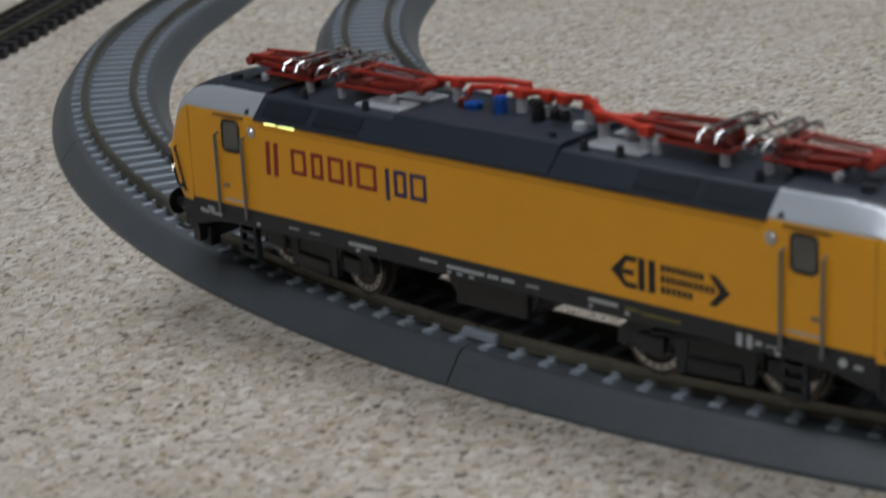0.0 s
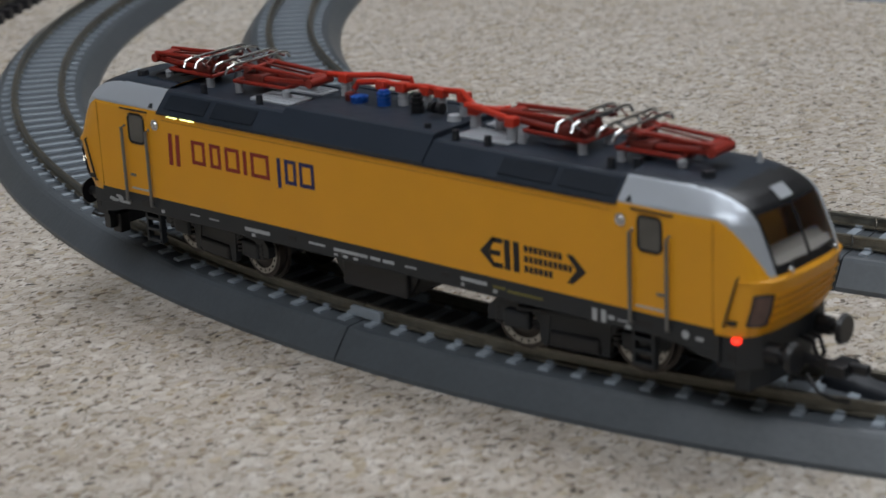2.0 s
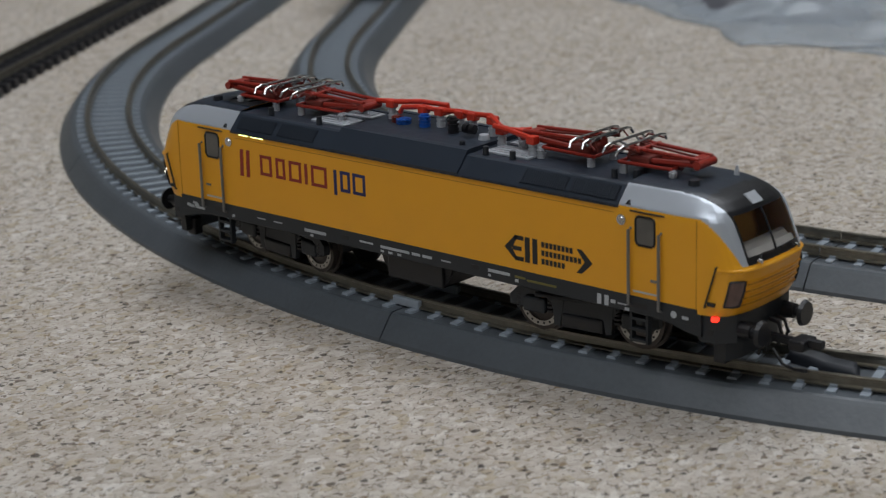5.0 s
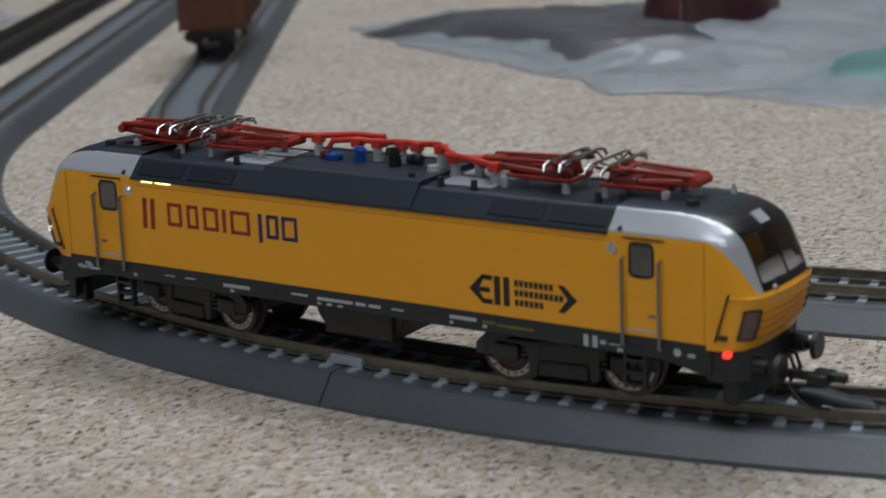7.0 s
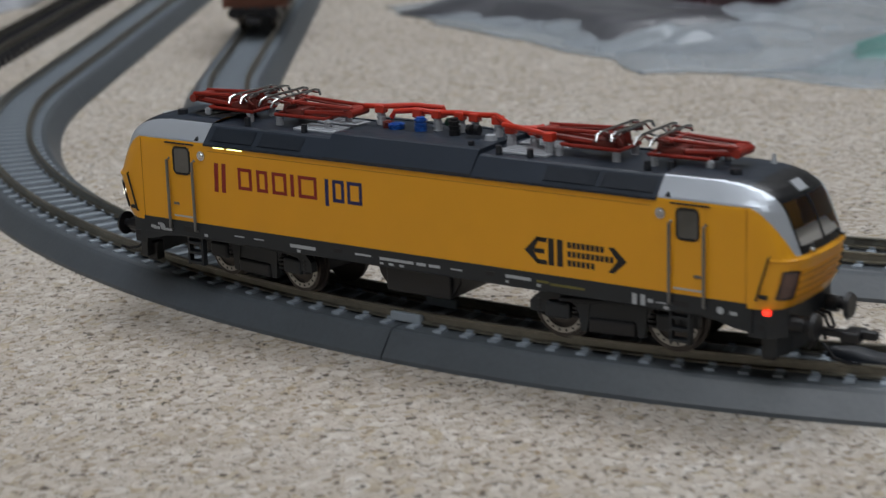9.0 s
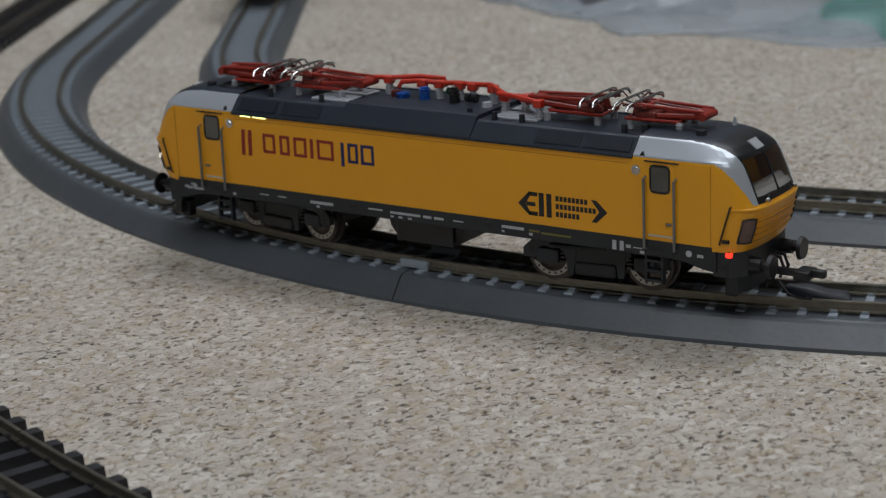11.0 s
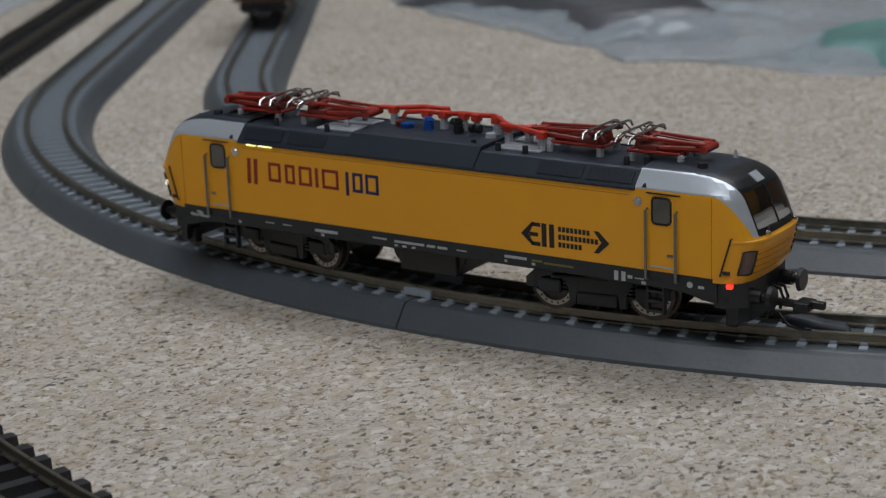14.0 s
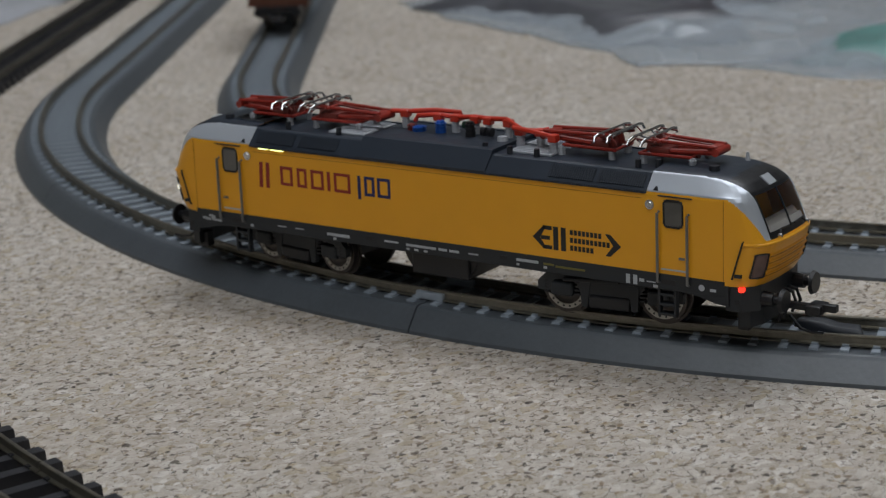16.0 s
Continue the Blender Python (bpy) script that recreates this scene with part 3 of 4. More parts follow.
            part("marker_lamp", box(*sorted((s * (q.x - 0.03), s * (q.x + 0.06))), q.y - 0.03, q.y + 0.03, 1.95, 2.1, bevel=0.012), WHITELAMP, hl, "glowing white headlight")
    part("top_light", prism([(s * 8.71, 3.66), (s * 8.75, 3.67), (s * 8.52, 3.86), (s * 8.48, 3.84)], "y", -0.2, 0.2), PANEL, loco, "pale top headlight")
    for y0, y1 in ((-0.75, -0.15), (0.75, 0.15)):
        part("wiper", tube([(s * 9.29, y0, 2.6), (s * 9.22, y0 * 0.7 + y1 * 0.3, 2.74), (s * 9.24, y1, 2.72)], 0.022, 6), BLACK, loco)
        part("wiper_boss", add_cyl(bmesh.new(), (s * 9.24, y0, 2.62), (s * 9.33, y0, 2.62), 0.05), CHROME, loco)
    part("aerial", add_cyl(bmesh.new(), (s * 7.75, 0.7, 3.95), (s * 7.75, 0.7, 4.18), 0.07, 0.03), PANEL, loco)
    part("horn", add_cyl(bmesh.new(), (s * 7.5, -0.6, 3.95), (s * 7.5, -0.6, 4.1), 0.14, 0.12), ROOFDARK, loco)
    # doors with windows and rails, on both sides
    for y in (-1, 1):
        dr = part("cab_door", box(*sorted((s * 6.5, s * 7.2)), *sorted((y * 1.49, y * 1.508)), 1.6, 3.42, bevel=0.006), YELLOW, loco, "yellow cab door")
        w = part("side_window", box(*sorted((s * 6.6, s * 7.1)), *sorted((y * 1.5, y * 1.518)), 2.71, 3.36, bevel=0.008), SIDEGLASS, dr, "dim grey door window")
        x0, x1 = s * 6.6, s * 7.1
        part("window_seal", tube([(x0 + s * 0.08, y * 1.515, 2.71), (x1 - s * 0.08, y * 1.515, 2.71), (x1, y * 1.515, 2.79), (x1, y * 1.515, 3.28), (x1 - s * 0.08, y * 1.515, 3.36),
                                  (x0 + s * 0.08, y * 1.515, 3.36), (x0, y * 1.515, 3.28), (x0, y * 1.515, 2.79), (x0 + s * 0.08, y * 1.515, 2.71)], 0.028, 6), BLACK, w)
        part("door_sill", box(*sorted((s * 6.52, s * 7.18)), *sorted((y * 1.506, y * 1.514)), 1.62, 1.66), PANEL, dr)
        part("door_handle", box(*sorted((s * 7.0, s * 7.16)), *sorted((y * 1.506, y * 1.54)), 1.92, 1.98, bevel=0.01), STEEL, dr)
        part("gutter", box(*sorted((s * 6.45, s * 7.35)), *sorted((y * 1.5, y * 1.53)), 3.44, 3.47), ROOFDARK, loco)
        for x in (6.46, 7.26):
            part("grab_rail", tube([(s * x, y * 1.5, 3.06), (s * x, y * 1.6, 3.04), (s * x, y * 1.6, 1.33), (s * x, y * 1.5, 1.3)], 0.036, 8), STEEL, loco, "grey metal handrail")
        part("round_lamp", add_cyl(add_cyl(bmesh.new(), (s * 6.22, y * 1.49, 3.21), (s * 6.22, y * 1.53, 3.21), 0.12, n=18), (s * 6.22, y * 1.53, 3.21), (s * 6.22, y * 1.555, 3.21), 0.08, 0.06, 18), CHROME, loco, "small chrome side lamp")
        part("warning_mark", prism([(s * 6.3, 3.56), (s * 6.44, 3.56), (s * 6.37, 3.66)], "y", *sorted((y * 1.4, y * 1.475))), ROOFDARK, loco)
        for x in (6.42, 6.85):
            part("step_stringer", box(s * x - 0.03, s * x + 0.03, *sorted((y * 1.3, y * 1.45)), 0.42, 1.15), FRAME, loco)
        for z in (0.45, 0.7, 0.95):
            part("step_tread", box(*sorted((s * 6.42, s * 6.85)), *sorted((y * 1.25, y * 1.47)), z, z + 0.06), FRAME, loco)
        part("step_recess", box(*sorted((s * 6.52, s * 6.9)), *sorted((y * 1.5, y * 1.516)), 1.26, 1.38), BLACK, loco)
        part("nameplate", add_cyl(bmesh.new(), (s * 7.6, y * 1.5, 1.3), (s * 7.6, y * 1.52, 1.3), 0.08, n=16), PRINTWHITE, loco, "pale oval marking")
        part("data_panel", box(*sorted((s * 7.82, s * 7.98)), *sorted((y * 1.508, y * 1.52)), 1.24, 1.31), PRINTWHITE, loco)
        part("nose_vent", box(*sorted((s * 8.45, s * 8.62)), *sorted((y * 1.44, y * 1.51)), 1.66, 1.74), FRAME, loco)
    for y in (-1, 1):
        part("panel_joint", box(*sorted((s * 8.16, s * 8.172)), *sorted((y * 1.49, y * 1.504)), 1.5, 3.5), LINE, loco)

# yellow-green glow that leaks out below the fairing
for x0, x1 in ((-5.82, -5.5), (-5.4, -4.95)):
    part("led_strip", box(x0, x1, -1.512, -1.498, 3.435, 3.47), LEDSTRIP, loco, "small yellow-green glowing slit")

# bogies
def bogie(parent, cx, cy, turn):
    b = part("bogie", box(-1.75, 1.75, -0.6, 0.6, 0.45, 1.1, bevel=0.08), FRAME, parent, "dark bogie with bright wheel rims")
    b.matrix_basis = pose(cx * K, cy * K, 0, 0, 0, turn)
    for y in (-1, 1):
        side = [(-1.95, 0.62), (-1.6, 0.62), (-1.5, 0.92), (-0.95, 0.96), (-0.7, 0.52), (0.7, 0.52), (0.95, 0.96), (1.5, 0.92), (1.6, 0.62), (1.95, 0.62), (1.95, 0.86), (1.7, 1.1), (-1.7, 1.1), (-1.95, 0.86)]
        part("side_frame", prism(side, "y", *sorted((y * 1.0, y * 1.18))), FRAME, b)
        part("brake_unit", box(-0.55, 0.55, *sorted((y * 0.95, y * 1.25)), 0.28, 0.62, bevel=0.06), BLACK, b)
        part("bracket", prism([(-0.75, 0.3), (-0.6, 0.28), (-0.5, 0.95), (-0.8, 0.95)], "y", *sorted((y * 1.05, y * 1.2))), FRAME, b)
        part("bracket", prism([(0.75, 0.3), (0.6, 0.28), (0.5, 0.95), (0.8, 0.95)], "y", *sorted((y * 1.05, y * 1.2))), FRAME, b)
        for x in (-1.3, 1.3):
            part("axle_box", box(x - 0.3, x + 0.3, *sorted((y * 0.95, y * 1.22)), 0.5, 0.88, bevel=0.06), FRAME, b)
            for dx in (-0.42, 0.42):
                bm = bmesh.new()
                for k in range(4):
                    add_cyl(bm, (x + dx, y * 1.1, 0.56 + k * 0.1), (x + dx, y * 1.1, 0.61 + k * 0.1), 0.1, n=10)
                part("spring", bm, BLACK, b)
        part("damper", add_cyl(bmesh.new(), (-1.2, y * 1.26, 0.98), (0.3, y * 1.28, 1.05), 0.06), BLACK, b)
        for x in (-1.3, 1.3):
            w = part("wheel", add_cyl(add_cyl(bmesh.new(), (x, y * 0.72, 0.625), (x, y * 0.86, 0.625), 0.64, 0.625, 40), (x, y * 0.62, 0.625), (x, y * 0.7, 0.625), 0.71, 0.71, 40), TYRE, b, "dark wheel tyre")
            ring = bmesh.new()
            n = 40
            inner = [ring.verts.new((x + 0.42 * math.cos(2 * math.pi * k / n), y * 0.868, 0.625 + 0.42 * math.sin(2 * math.pi * k / n))) for k in range(n)]
            outer = [ring.verts.new((x + 0.535 * math.cos(2 * math.pi * k / n), y * 0.868, 0.625 + 0.535 * math.sin(2 * math.pi * k / n))) for k in range(n)]
            for k in range(n):
                ring.faces.new((inner[k], inner[(k + 1) % n], outer[(k + 1) % n], outer[k]))
            ex = bmesh.ops.extrude_face_region(ring, geom=ring.faces[:])
            for v in ex["geom"]:
                if isinstance(v, bmesh.types.BMVert):
                    v.co.y += y * 0.02
            bmesh.ops.recalc_face_normals(ring, faces=ring.faces)
            rim = part("rim", ring, RIM, w, "bright metal rim with drilled holes")
            bm = bmesh.new()
            for k in range(18):
                a = 2 * math.pi * k / 18
                c = Vector((x + 0.475 * math.cos(a), 0, 0.625 + 0.475 * math.sin(a)))
                add_cyl(bm, (c.x, y * 0.88, c.z), (c.x, y * 0.893, c.z), 0.03, n=8)
            part("rim_hole", bm, BLACK, w)
            part("hub", add_cyl(bmesh.new(), (x, y * 0.86, 0.625), (x, y * 0.9, 0.625), 0.4, 0.3, 24), TYRE, w)
    for x in (-1.3, 1.3):
        part("axle", add_cyl(bmesh.new(), (x, -0.7, 0.625), (x, 0.7, 0.625), 0.1), TYRE, b)


bogie(loco, -4.95, 0.17, -8.2)
bogie(loco, 4.75, 0.0, 6.5)
part("transformer_tank", box(-1.0, 0.78, -1.3, 1.2, 0.5, 1.13, bevel=0.05), BLACK, loco, "black tank under the middle")
part("tank_bracket", prism([(0.78, 0.6), (0.95, 0.85), (1.05, 1.13), (0.78, 1.13)], "y", -1.2, -1.1), BLACK, loco)
part("tank_bracket", prism([(-1.0, 0.6), (-1.2, 0.85), (-1.3, 1.13), (-1.0, 1.13)], "y", -1.2, -1.1), BLACK, loco)

# printed marks on the flank and the frame, thin plates of paint
def mark(x0, x1, z0, z1, m, y=-1.5, name="marking"):
    return part(name, box(x0, x1, y - 0.008, y + 0.002, z0, z1), m, loco)


def sill(z):
    """Height on the narrow sill, from a height on a sill half a metre tall."""
    return 1.13 + (z - 0.98) * 0.72


for x0 in (-5.82, -5.59):
    part("stripe", prism([(x0 - 0.03, 2.37), (x0 + 0.09, 2.37), (x0 + 0.12, 3.08), (x0, 3.08)], "y", -1.508, -1.498), PRINTRED, loco)
# the name becomes plain upright shapes: open frames and single bars
SLOTS = ((-5.1, -4.68, 2.5, PRINTRED), (-4.53, -4.2, 2.5, PRINTRED), (-4.06, -3.63, 2.5, PRINTRED), (-3.5, -3.41, 2.5, PRINTRED), (-3.28, -2.74, 2.5, PRINTRED),
         (-2.62, -2.4, 2.39, PRINTBLUE), (-2.28, -1.95, 2.5, PRINTBLUE), (-1.86, -1.44, 2.5, PRINTBLUE))
for x0, x1, z0, m in SLOTS:
    st = 0.085
    if x1 - x0 < 0.3:
        mark(x1 - 0.1, x1, z0, 3.03, m, name="lettering_bar")
        continue
    bm = bmesh.new()
    for c in ((x0, x0 + st, z0, 3.03), (x1 - st, x1, z0, 3.03), (x0 + st, x1 - st, 2.95, 3.03), (x0 + st, x1 - st, z0, z0 + 0.08)):
        add_box(bm, c[0], c[1], -1.508, -1.498, c[2], c[3])
    part("lettering_frame", bm, m, loco)
part("logo_arrow", prism([(2.9, 2.02), (3.22, 1.74), (3.3, 1.74), (3.12, 2.02), (3.3, 2.34), (3.22, 2.34)], "y", -1.508, -1.498), PRINTBLACK, loco)
for x0, x1, z0, z1 in ((3.2, 3.46, 1.74, 1.84), (3.14, 3.4, 1.98, 2.08), (3.2, 3.46, 2.24, 2.34), (3.5, 3.64, 1.74, 2.34), (3.72, 3.86, 1.74, 2.34)):
    mark(x0, x1, z0, z1, PRINTBLACK, name="logo_bar")
for k, wd in enumerate((0.88, 1.06, 0.66)):
    z = 2.19 - k * 0.2
    xx = 3.98
    while xx < 3.98 + wd:
        mark(xx, xx + 0.085, z - 0.01, z + 0.12, PRINTBLACK, name="lettering_bar")
        xx += 0.115
part("logo_chevron", prism([(4.98, 1.76), (5.12, 1.76), (5.42, 2.04), (5.12, 2.32), (4.98, 2.32), (5.2, 2.04)], "y", -1.508, -1.498), PRINTBLACK, loco)
Y2 = -1.512
for x0, x1, z0, z1, m in ((-1.0, -0.06, 1.2, 1.29, PRINTWHITE), (0.02, 0.28, 1.2, 1.29, PRINTWHITE), (0.36, 0.66, 1.2, 1.29, PRINTWHITE), (-1.0, -0.9, 1.06, 1.13, PRINTWHITE), (-0.75, -0.62, 1.06, 1.13, PRINTWHITE),
                         (-0.45, -0.33, 1.06, 1.13, PRINTWHITE), (-3.6, -2.85, 1.17, 1.28, PRINTWHITE), (-3.4, -3.3, 1.03, 1.12, PRINTWHITE), (-1.7, -1.25, 1.24, 1.3, PRINTWHITE), (0.95, 1.25, 1.22, 1.27, PRINTWHITE),
                         (2.4, 3.05, 1.24, 1.34, PRINTWHITE), (2.4, 2.48, 1.08, 1.16, PRINTWHITE), (3.2, 3.5, 1.24, 1.31, PRINTOLIVE), (3.55, 4.4, 1.2, 1.27, PRINTOLIVE), (3.2, 3.3, 1.1, 1.19, PRINTWHITE),
                         (5.55, 5.66, 1.02, 1.35, PRINTWHITE), (5.75, 5.86, 1.02, 1.35, PRINTWHITE), (5.92, 6.05, 1.14, 1.25, PRINTWHITE), (6.12, 6.36, 1.16, 1.2, PRINTWHITE), (-7.9, -7.7, 1.1, 1.2, PRINTWHITE),
                         (-7.6, -7.3, 1.1, 1.18, PRINTWHITE), (-7.75, -7.6, 1.26, 1.34, PRINTWHITE), (-6.25, -6.15, 1.08, 1.18, PRINTWHITE), (6.3, 6.42, 1.0, 1.1, PRINTWHITE), (-5.3, -5.0, 1.24, 1.28, PRINTWHITE), (-4.7, -4.4, 1.24, 1.28, PRINTWHITE)):
    mark(x0, x1, sill(z0), sill(z1), m, y=Y2)
for x0 in (-2.3, 1.9, -6.9):
    mark(x0, x0 + 0.22, 1.3, 1.4, BLACK, y=Y2, name="step_recess")

# roof gear
def insulator(x, y, h=0.3, m=WHITE, r=0.09, z=3.92, name="insulator"):
    bm = add_cyl(bmesh.new(), (x, y, z), (x, y, z + h), r * 1.25, r * 0.85)
    for k in range(3):
        add_cyl(bm, (x, y, z + h * (0.2 + 0.27 * k)), (x, y, z + h * (0.3 + 0.27 * k)), r * 1.3)
    return part(name, bm, m, loco)


def pantograph(s, head, knee):
    """A folded single-arm pantograph: head over x=head, knee at x=knee."""
    d = 1 if knee > head else -1
    n = abs(knee - head)
    p = part("pantograph", tube([(head + d * 0.05, -0.46, 4.17), (head + d * 0.7 * n, -0.4, 4.17), (head + d * 0.7 * n, 0.4, 4.17), (head + d * 0.05, 0.46, 4.17), (head + d * 0.05, -0.46, 4.17)], 0.045), PANTORED, loco, "folded red pantograph with metal contact strips")
    for y in (-0.22, 0.22):
        part("lower_arm", tube([(head + d * 0.5, y, 4.22), (knee - d * 0.1, y * 0.8, 4.3)], 0.075), PANTORED, p)
    part("knee_joint", add_cyl(bmesh.new(), (knee - d * 0.02, -0.34, 4.33), (knee - d * 0.02, 0.34, 4.33), 0.1), PANTORED, p)
    part("knee_bracket", box(*sorted((knee - d * 0.28, knee)), -0.26, 0.26, 4.33, 4.45, bevel=0.04), PANTORED, p)
    for y in (-0.34, 0.34):
        part("upper_arm", tube([(knee, y * 0.75, 4.44), (head + d * 0.25, y * 0.95, 4.5)], 0.05), PANTORED, p)
    part("upper_cross_tube", add_cyl(bmesh.new(), (head + d * 0.55, -0.44, 4.49), (head + d * 0.55, 0.44, 4.49), 0.04), PANTORED, p)
    part("steady_rod", tube([(knee, 0.05, 4.4), (head + d * 0.3, 0.05, 4.52)], 0.03), DARKRED, p)
    part("base_block", box(*sorted((head + d * 0.25, head + d * 0.8)), -0.36, 0.36, 4.1, 4.34, bevel=0.05), DARKRED, p)
    part("drive_cylinder", add_cyl(bmesh.new(), (head + d * 0.8, -0.1, 4.2), (head + d * 1.5, -0.1, 4.18), 0.09), DARKRED, p)
    part("head_frame", tube([(head - d * 0.02, -0.45, 4.5), (head + d * 0.45, -0.4, 4.46), (head + d * 0.45, 0.4, 4.46), (head - d * 0.02, 0.45, 4.5)], 0.04), DARKRED, p)
    for x, z in ((head + d * 0.0, 4.62), (head + d * 0.36, 4.6)):
        part("contact_strip", tube([(x - d * 0.02, -0.98, z - 0.16), (x, -0.9, z - 0.04), (x, -0.72, z), (x, 0.72, z), (x, 0.9, z - 0.04), (x - d * 0.02, 0.98, z - 0.16)], 0.034), CHROME, p)
    for y in (-0.2, 0.2):
        part("joint_plate", prism([(head + d * 0.1, 4.2), (head + d * 0.55, 4.2), (head + d * 0.48, 4.5), (head + d * 0.2, 4.58)], "y", y - 0.03, y + 0.03), DARKRED, p)
        part("link_rod", tube([(head + d * 0.6, y, 4.22), (head + d * 0.2, y, 4.48), (head - d * 0.05, y * 1.6, 4.6)], 0.03), STEEL, p)
    for y in (-0.52, 0.52):
        part("head_spring", tube([(head - d * 0.04, y, 4.62), (head + d * 0.16, y, 4.42), (head + d * 0.36, y, 4.6)], 0.028), CHROME, p)
        part("horn_rod", tube([(head - d * 0.14, y * 1.3, 4.4), (head + d * 0.06, y * 1.3, 4.58), (head + d * 0.5, y * 1.3, 4.55)], 0.022), DARKRED, p)
    for x in (head + d * 0.15, head + d * 0.72 * n):
        for y in (-0.42, 0.42):
            insulator(x, y, 0.24, r=0.075)
    return p


for s in (-1, 1):
    pantograph(s, s * 5.35, s * 7.4)
    pantograph(s, s * 4.75, s * 2.55)
BARS = [[(2.5, 0.1, 4.4), (2.3, 0.0, 4.36), (1.85, -0.1, 4.36), (1.7, -0.1, 4.42), (1.1, 0.3, 4.5), (0.55, 0.35, 4.46), (0.1, 0.35, 4.47), (-0.5, 0.3, 4.42), (-1.0, 0.25, 4.46), (-1.6, 0.15, 4.4), (-1.7, 0.15, 4.25)],
        [(2.9, -0.45, 4.36), (2.2, -0.35, 4.42), (1.6, -0.2, 4.42)], [(-2.5, 0.2, 4.45), (-2.0, 0.3, 4.46), (-1.3, 0.55, 4.5), (-0.6, 0.7, 4.47), (-0.55, 0.68, 4.3), (-0.5, 0.35, 4.36)], [(2.9, -0.45, 4.38), (3.0, -0.45, 4.2)]]
for b in BARS:
    part("busbar", tube(b, 0.066), RED, loco, "thick red roof conductor")
for x, y in ((1.75, -0.1), (1.15, 0.3), (0.5, 0.35), (0.1, 0.35), (-0.5, 0.3), (-1.0, 0.25), (2.95, -0.45), (2.3, 0.0), (-2.1, 0.3)):
    insulator(x, y, 0.36 if -2.4 < x < 1.5 else 0.34, z=4.02 if -2.4 < x < 1.5 else 3.93)
    part("insulator_cap", box(x - 0.12, x + 0.12, y - 0.12, y + 0.12, 4.3 if -2.4 < x < 1.5 else 4.22, 4.5 if -2.4 < x < 1.5 else 4.42, bevel=0.03), RED, loco, "red cap that grips the conductor")
insulator(-1.5, 0.05, 0.14, BLUE, 0.15, 4.02, "blue_insulator")
insulator(-0.85, 0.1, 0.32, BLUE, 0.12, 4.02, "blue_insulator")
insulator(0.15, 0.0, 0.4, BLACK, 0.11, 4.02, "black_insulator")
insulator(-1.75, 0.1, 0.16, DARKRED, 0.12, 4.02, "red_insulator")
for x in (0.55, 0.75):
    part("coil", add_cyl(bmesh.new(), (x, -0.05, 4.2), (x + 0.12, -0.05, 4.2), 0.12), BLACK, loco)
for x in (-0.35, -0.2):
    part("coil", add_cyl(bmesh.new(), (x, 0.45, 4.2), (x + 0.1, 0.45, 4.2), 0.1), GREENM, loco)
part("transformer_cap", add_cyl(bmesh.new(), (1.2, -0.1, 4.0), (1.2, -0.1, 4.14), 0.15, 0.12, 20), PANEL, loco)
for x, y in ((-5.2, -0.9), (-3.45, -0.95), (1.15, -0.85), (2.75, -0.95), (1.95, -0.95), (6.05, -0.7), (5.6, -0.9), (-5.9, 0.2)):
    part("roof_stud", add_cyl(bmesh.new(), (x, y, 3.9), (x, y, 4.13), 0.08, 0.07), ROOFDARK, loco)

# ---- goods wagon on the rear track ----
p0 = Vector((C2[0] + R2 * math.cos(radians(END2)), C2[1] + R2 * math.sin(radians(END2))))
d0 = Vector((math.sin(radians(END2)), -math.cos(radians(END2))))
pw = p0 + d0 * 13.2
wagon = thing("goods_wagon", "rust-brown model goods wagon standing on the rear track", "wagon", pw.x, pw.y, RAIL, math.degrees(math.atan2(d0.y, d0.x)))
part("body", box(-4.2, 4.2, -1.35, 1.35, 1.15, 3.6, bevel=0.06), BROWN, wagon, "rust-brown planked body")
for k in range(9):
    x = -4.1 + k * 1.02
    for y in (-1, 1):
        part("stanchion", box(x - 0.06, x + 0.06, *sorted((y * 1.34, y * 1.43)), 1.1, 3.55), BROWN, wagon)
for y in (-0.9, -0.3, 0.3, 0.9):
    part("stanchion", box(-4.3, -4.18, y - 0.06, y + 0.06, 1.1, 3.55), BROWN, wagon)
part("chassis", box(-4.3, 4.3, -1.05, 1.05, 0.8, 1.15, bevel=0.03), BLACK, wagon)
part("roof", prism([(-1.45, 3.58), (-1.0, 3.85), (0, 3.98), (1.0, 3.85), (1.45, 3.58)], "x", -4.35, 4.35), FRAME, wagon)
for s in (-1, 1):
    for y in (-0.875, 0.875):
        part("buffer", add_cyl(add_cyl(bmesh.new(), (s * 4.3, y, 1.0), (s * 4.75, y, 1.0), 0.12), (s * 4.75, y, 1.0), (s * 4.85, y, 1.0), 0.25), BLACK, wagon)
    part("coupling", box(*sorted((s * 4.2, s * 5.2)), -0.3, 0.3, 0.5, 0.75, bevel=0.05), BLACK, wagon)
    for y in (-1, 1):
        part("wheel", add_cyl(add_cyl(bmesh.new(), (s * 2.7, y * 0.72, 0.48), (s * 2.7, y * 0.86, 0.48), 0.49, n=28), (s * 2.7, y * 0.62, 0.48), (s * 2.7, y * 0.7, 0.48), 0.56, n=28), TYRE, wagon)
        part("axle_guard", prism([(s * 2.7 - 0.5, 0.85), (s * 2.7 - 0.15, 0.35), (s * 2.7 + 0.15, 0.35), (s * 2.7 + 0.5, 0.85)], "y", *sorted((y * 0.95, y * 1.05))), BLACK, wagon)

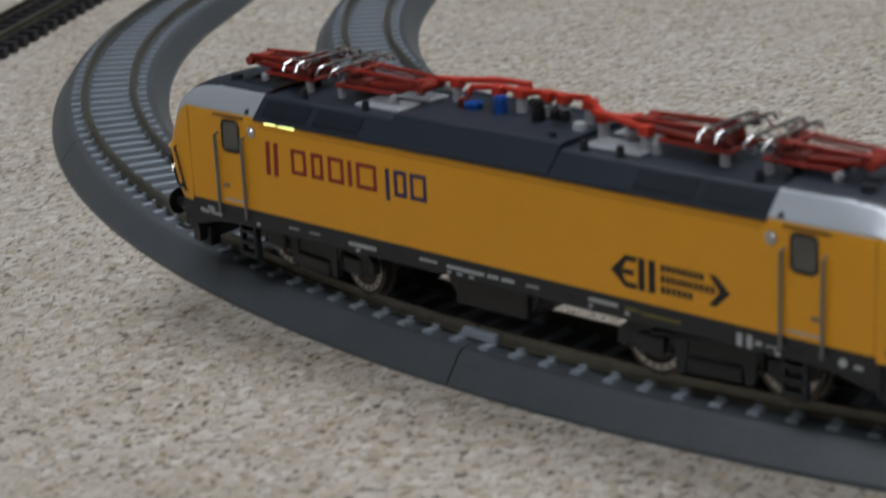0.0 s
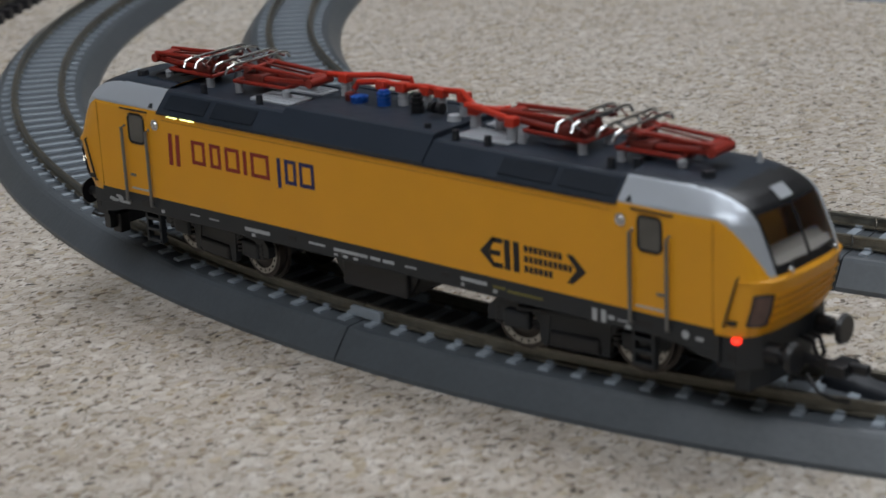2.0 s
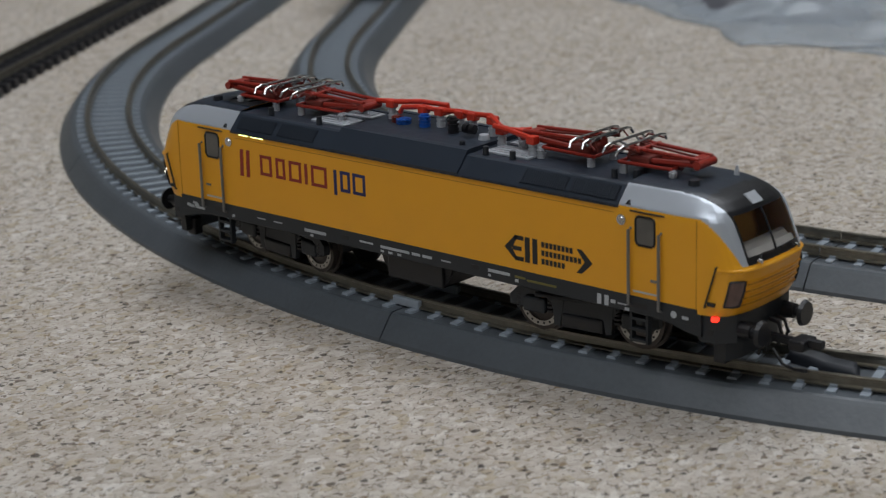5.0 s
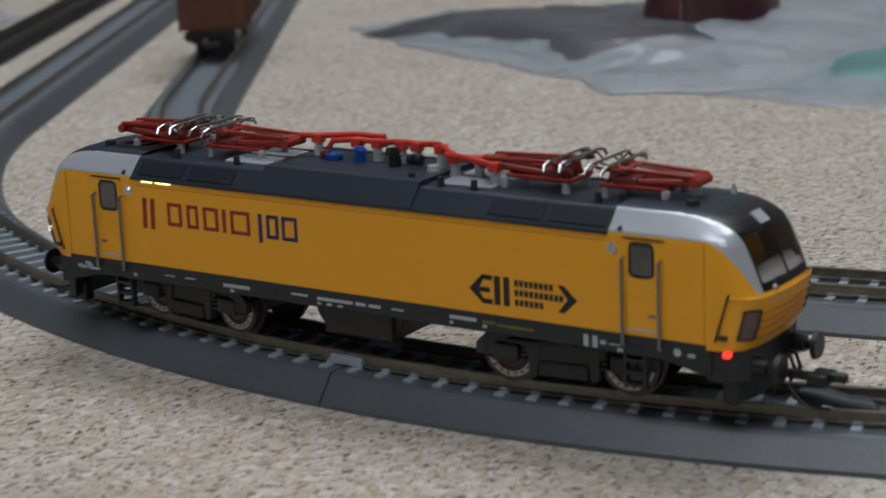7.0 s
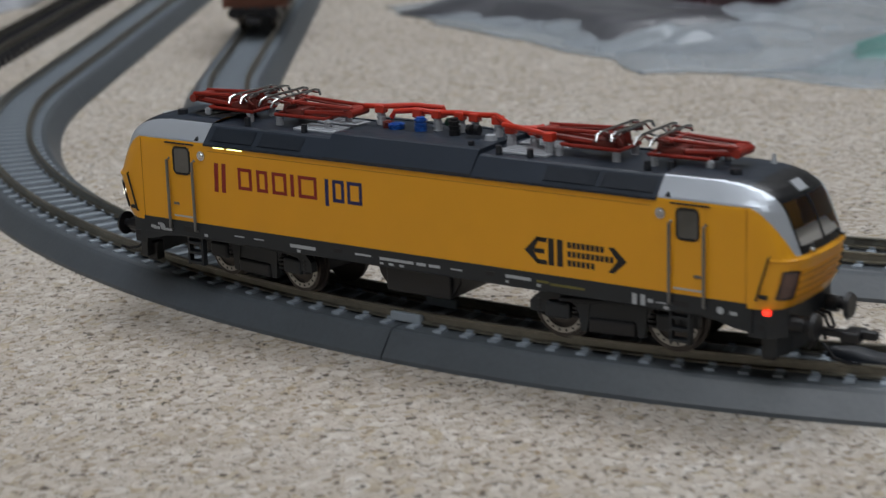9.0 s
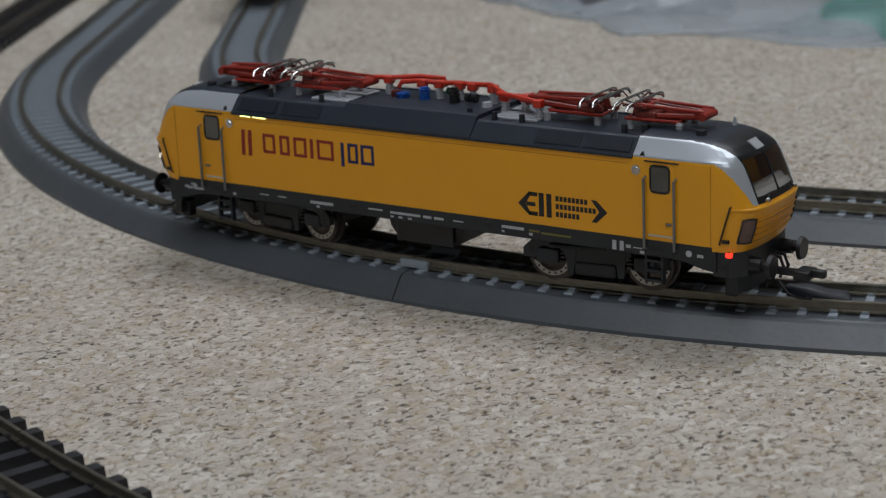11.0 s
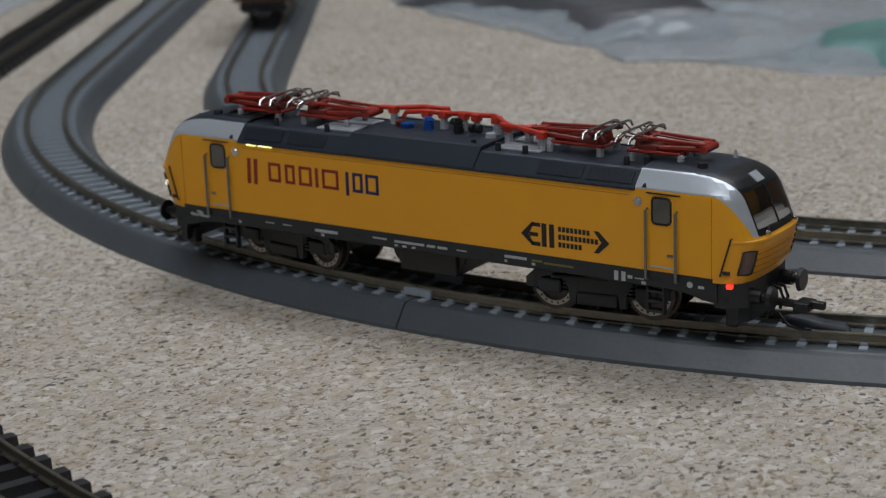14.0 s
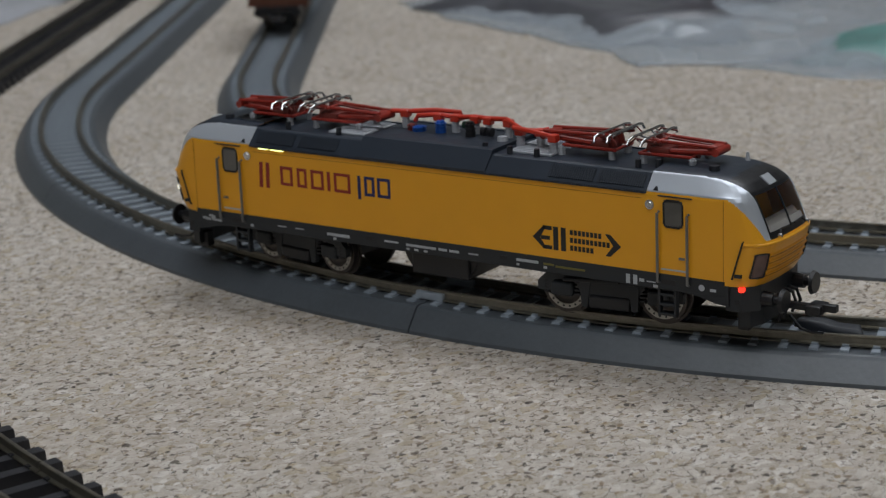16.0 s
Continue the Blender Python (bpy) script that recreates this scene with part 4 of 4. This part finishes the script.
# ---- clutter ----
def crumpled(name, outline, height, mat, seed, label, category, nu=46, nv=30, rim=0.08):
    """A thin wrinkled sheet over a plan given by its corners a, b, c, d."""
    bm = bmesh.new()
    a, b, c, d = (Vector((*p, 0)) for p in outline)
    rows = []
    for j in range(nv + 1):
        row = []
        for i in range(nu + 1):
            u, v = i / nu, j / nv
            p = (a * (1 - u) + b * u) * (1 - v) + (d * (1 - u) + c * u) * v
            q = p * 0.16 + Vector((seed, 0, 0))
            p = p + Vector((noise.noise(q * 1.3 + Vector((0, 5, 0))), noise.noise(q * 1.3), 0)) * 1.6
            e = min(1.0, 7 * min(u, v, 1 - u, 1 - v) + 0.12)
            h = abs(noise.noise(q)) * 1.0 + abs(noise.noise(q * 2.7)) * 0.5 + abs(noise.noise(q * 6)) * 0.22
            row.append(bm.verts.new((p.x, p.y, rim * min(1.0, e * 1.1) + e * h * height)))
        rows.append(row)
    for j in range(nv):
        for i in range(nu):
            bm.faces.new((rows[j][i], rows[j][i + 1], rows[j + 1][i + 1], rows[j + 1][i]))
    ex = bmesh.ops.extrude_face_region(bm, geom=bm.faces[:])
    for v in ex["geom"]:
        if isinstance(v, bmesh.types.BMVert):
            v.co.z -= 0.07
    bmesh.ops.recalc_face_normals(bm, faces=bm.faces)
    ob = finish(name, bm, mat, smooth=True)
    return tagged(ob, label, category)


crumpled("plastic_bag", ((-35.5, 45.5), (-13.2, 33.6), (8, 44), (-12, 67)), 0.8, FILM, 3.1, "clear wrinkled plastic bag lying on the cork", "plastic bag", 90, 80, 0.5)
crumpled("clear_wrapper", ((-10.5, 34.8), (12, 37.5), (14, 53), (-6, 53)), 0.7, FILM, 6.4, "clear flat plastic wrapper on the cork", "wrapper", 60, 40)
crumpled("printed_wrapper", ((-8, 37), (10, 38.5), (11, 50), (-6.5, 48)), 0.5, TEAL, 8.3, "pale teal printed plastic wrapper on the cork", "wrapper", rim=0.75)
crumpled("dark_packet", ((-32.5, 44), (-14, 37), (-11, 41.5), (-20, 53)), 0.4, GREYPACK, 5.7, "dark grey packet lying on the clear bag", "packet", rim=1.2)
crumpled("maroon_packet", ((-18, 45), (-15, 44), (-15, 56), (-22, 56)), 2.2, MAROON, 2.2, "dark maroon packet lying on the clear bag", "packet", rim=2.2)
crumpled("white_wrapper", ((-58, 27), (-51.3, 32.4), (-56, 44), (-66, 44)), 1.8, WHITE, 9.2, "white crumpled wrapper beyond the black track", "wrapper")
crumpled("grey_tape", ((9.0, 0.85), (11.2, 1.2), (11.0, 1.85), (9.2, 1.6)), 0.3, ROOFDARK, 4.4, "crumpled grey tape between the rails", "tape", 24, 10, RAIL - 0.28)

# ---- sleepers: parts of their track pieces, sharing meshes ----
for t, path, me, gap, lift in SLEEPERS:
    total = length(path)
    n = int(total / gap)
    for i in range(n):
        p, d = along(path, (i + 0.5) * total / n)
        ob = new("sleeper", me)
        ob.parent = t
        ob.matrix_basis = Matrix.Translation((p + Vector((0, 0, lift))) * K) @ pose(0, 0, 0, 0, 0, math.degrees(math.atan2(d.y, d.x)))


def motions():
    """Nothing on the layout moves; only the camera does."""


motions()
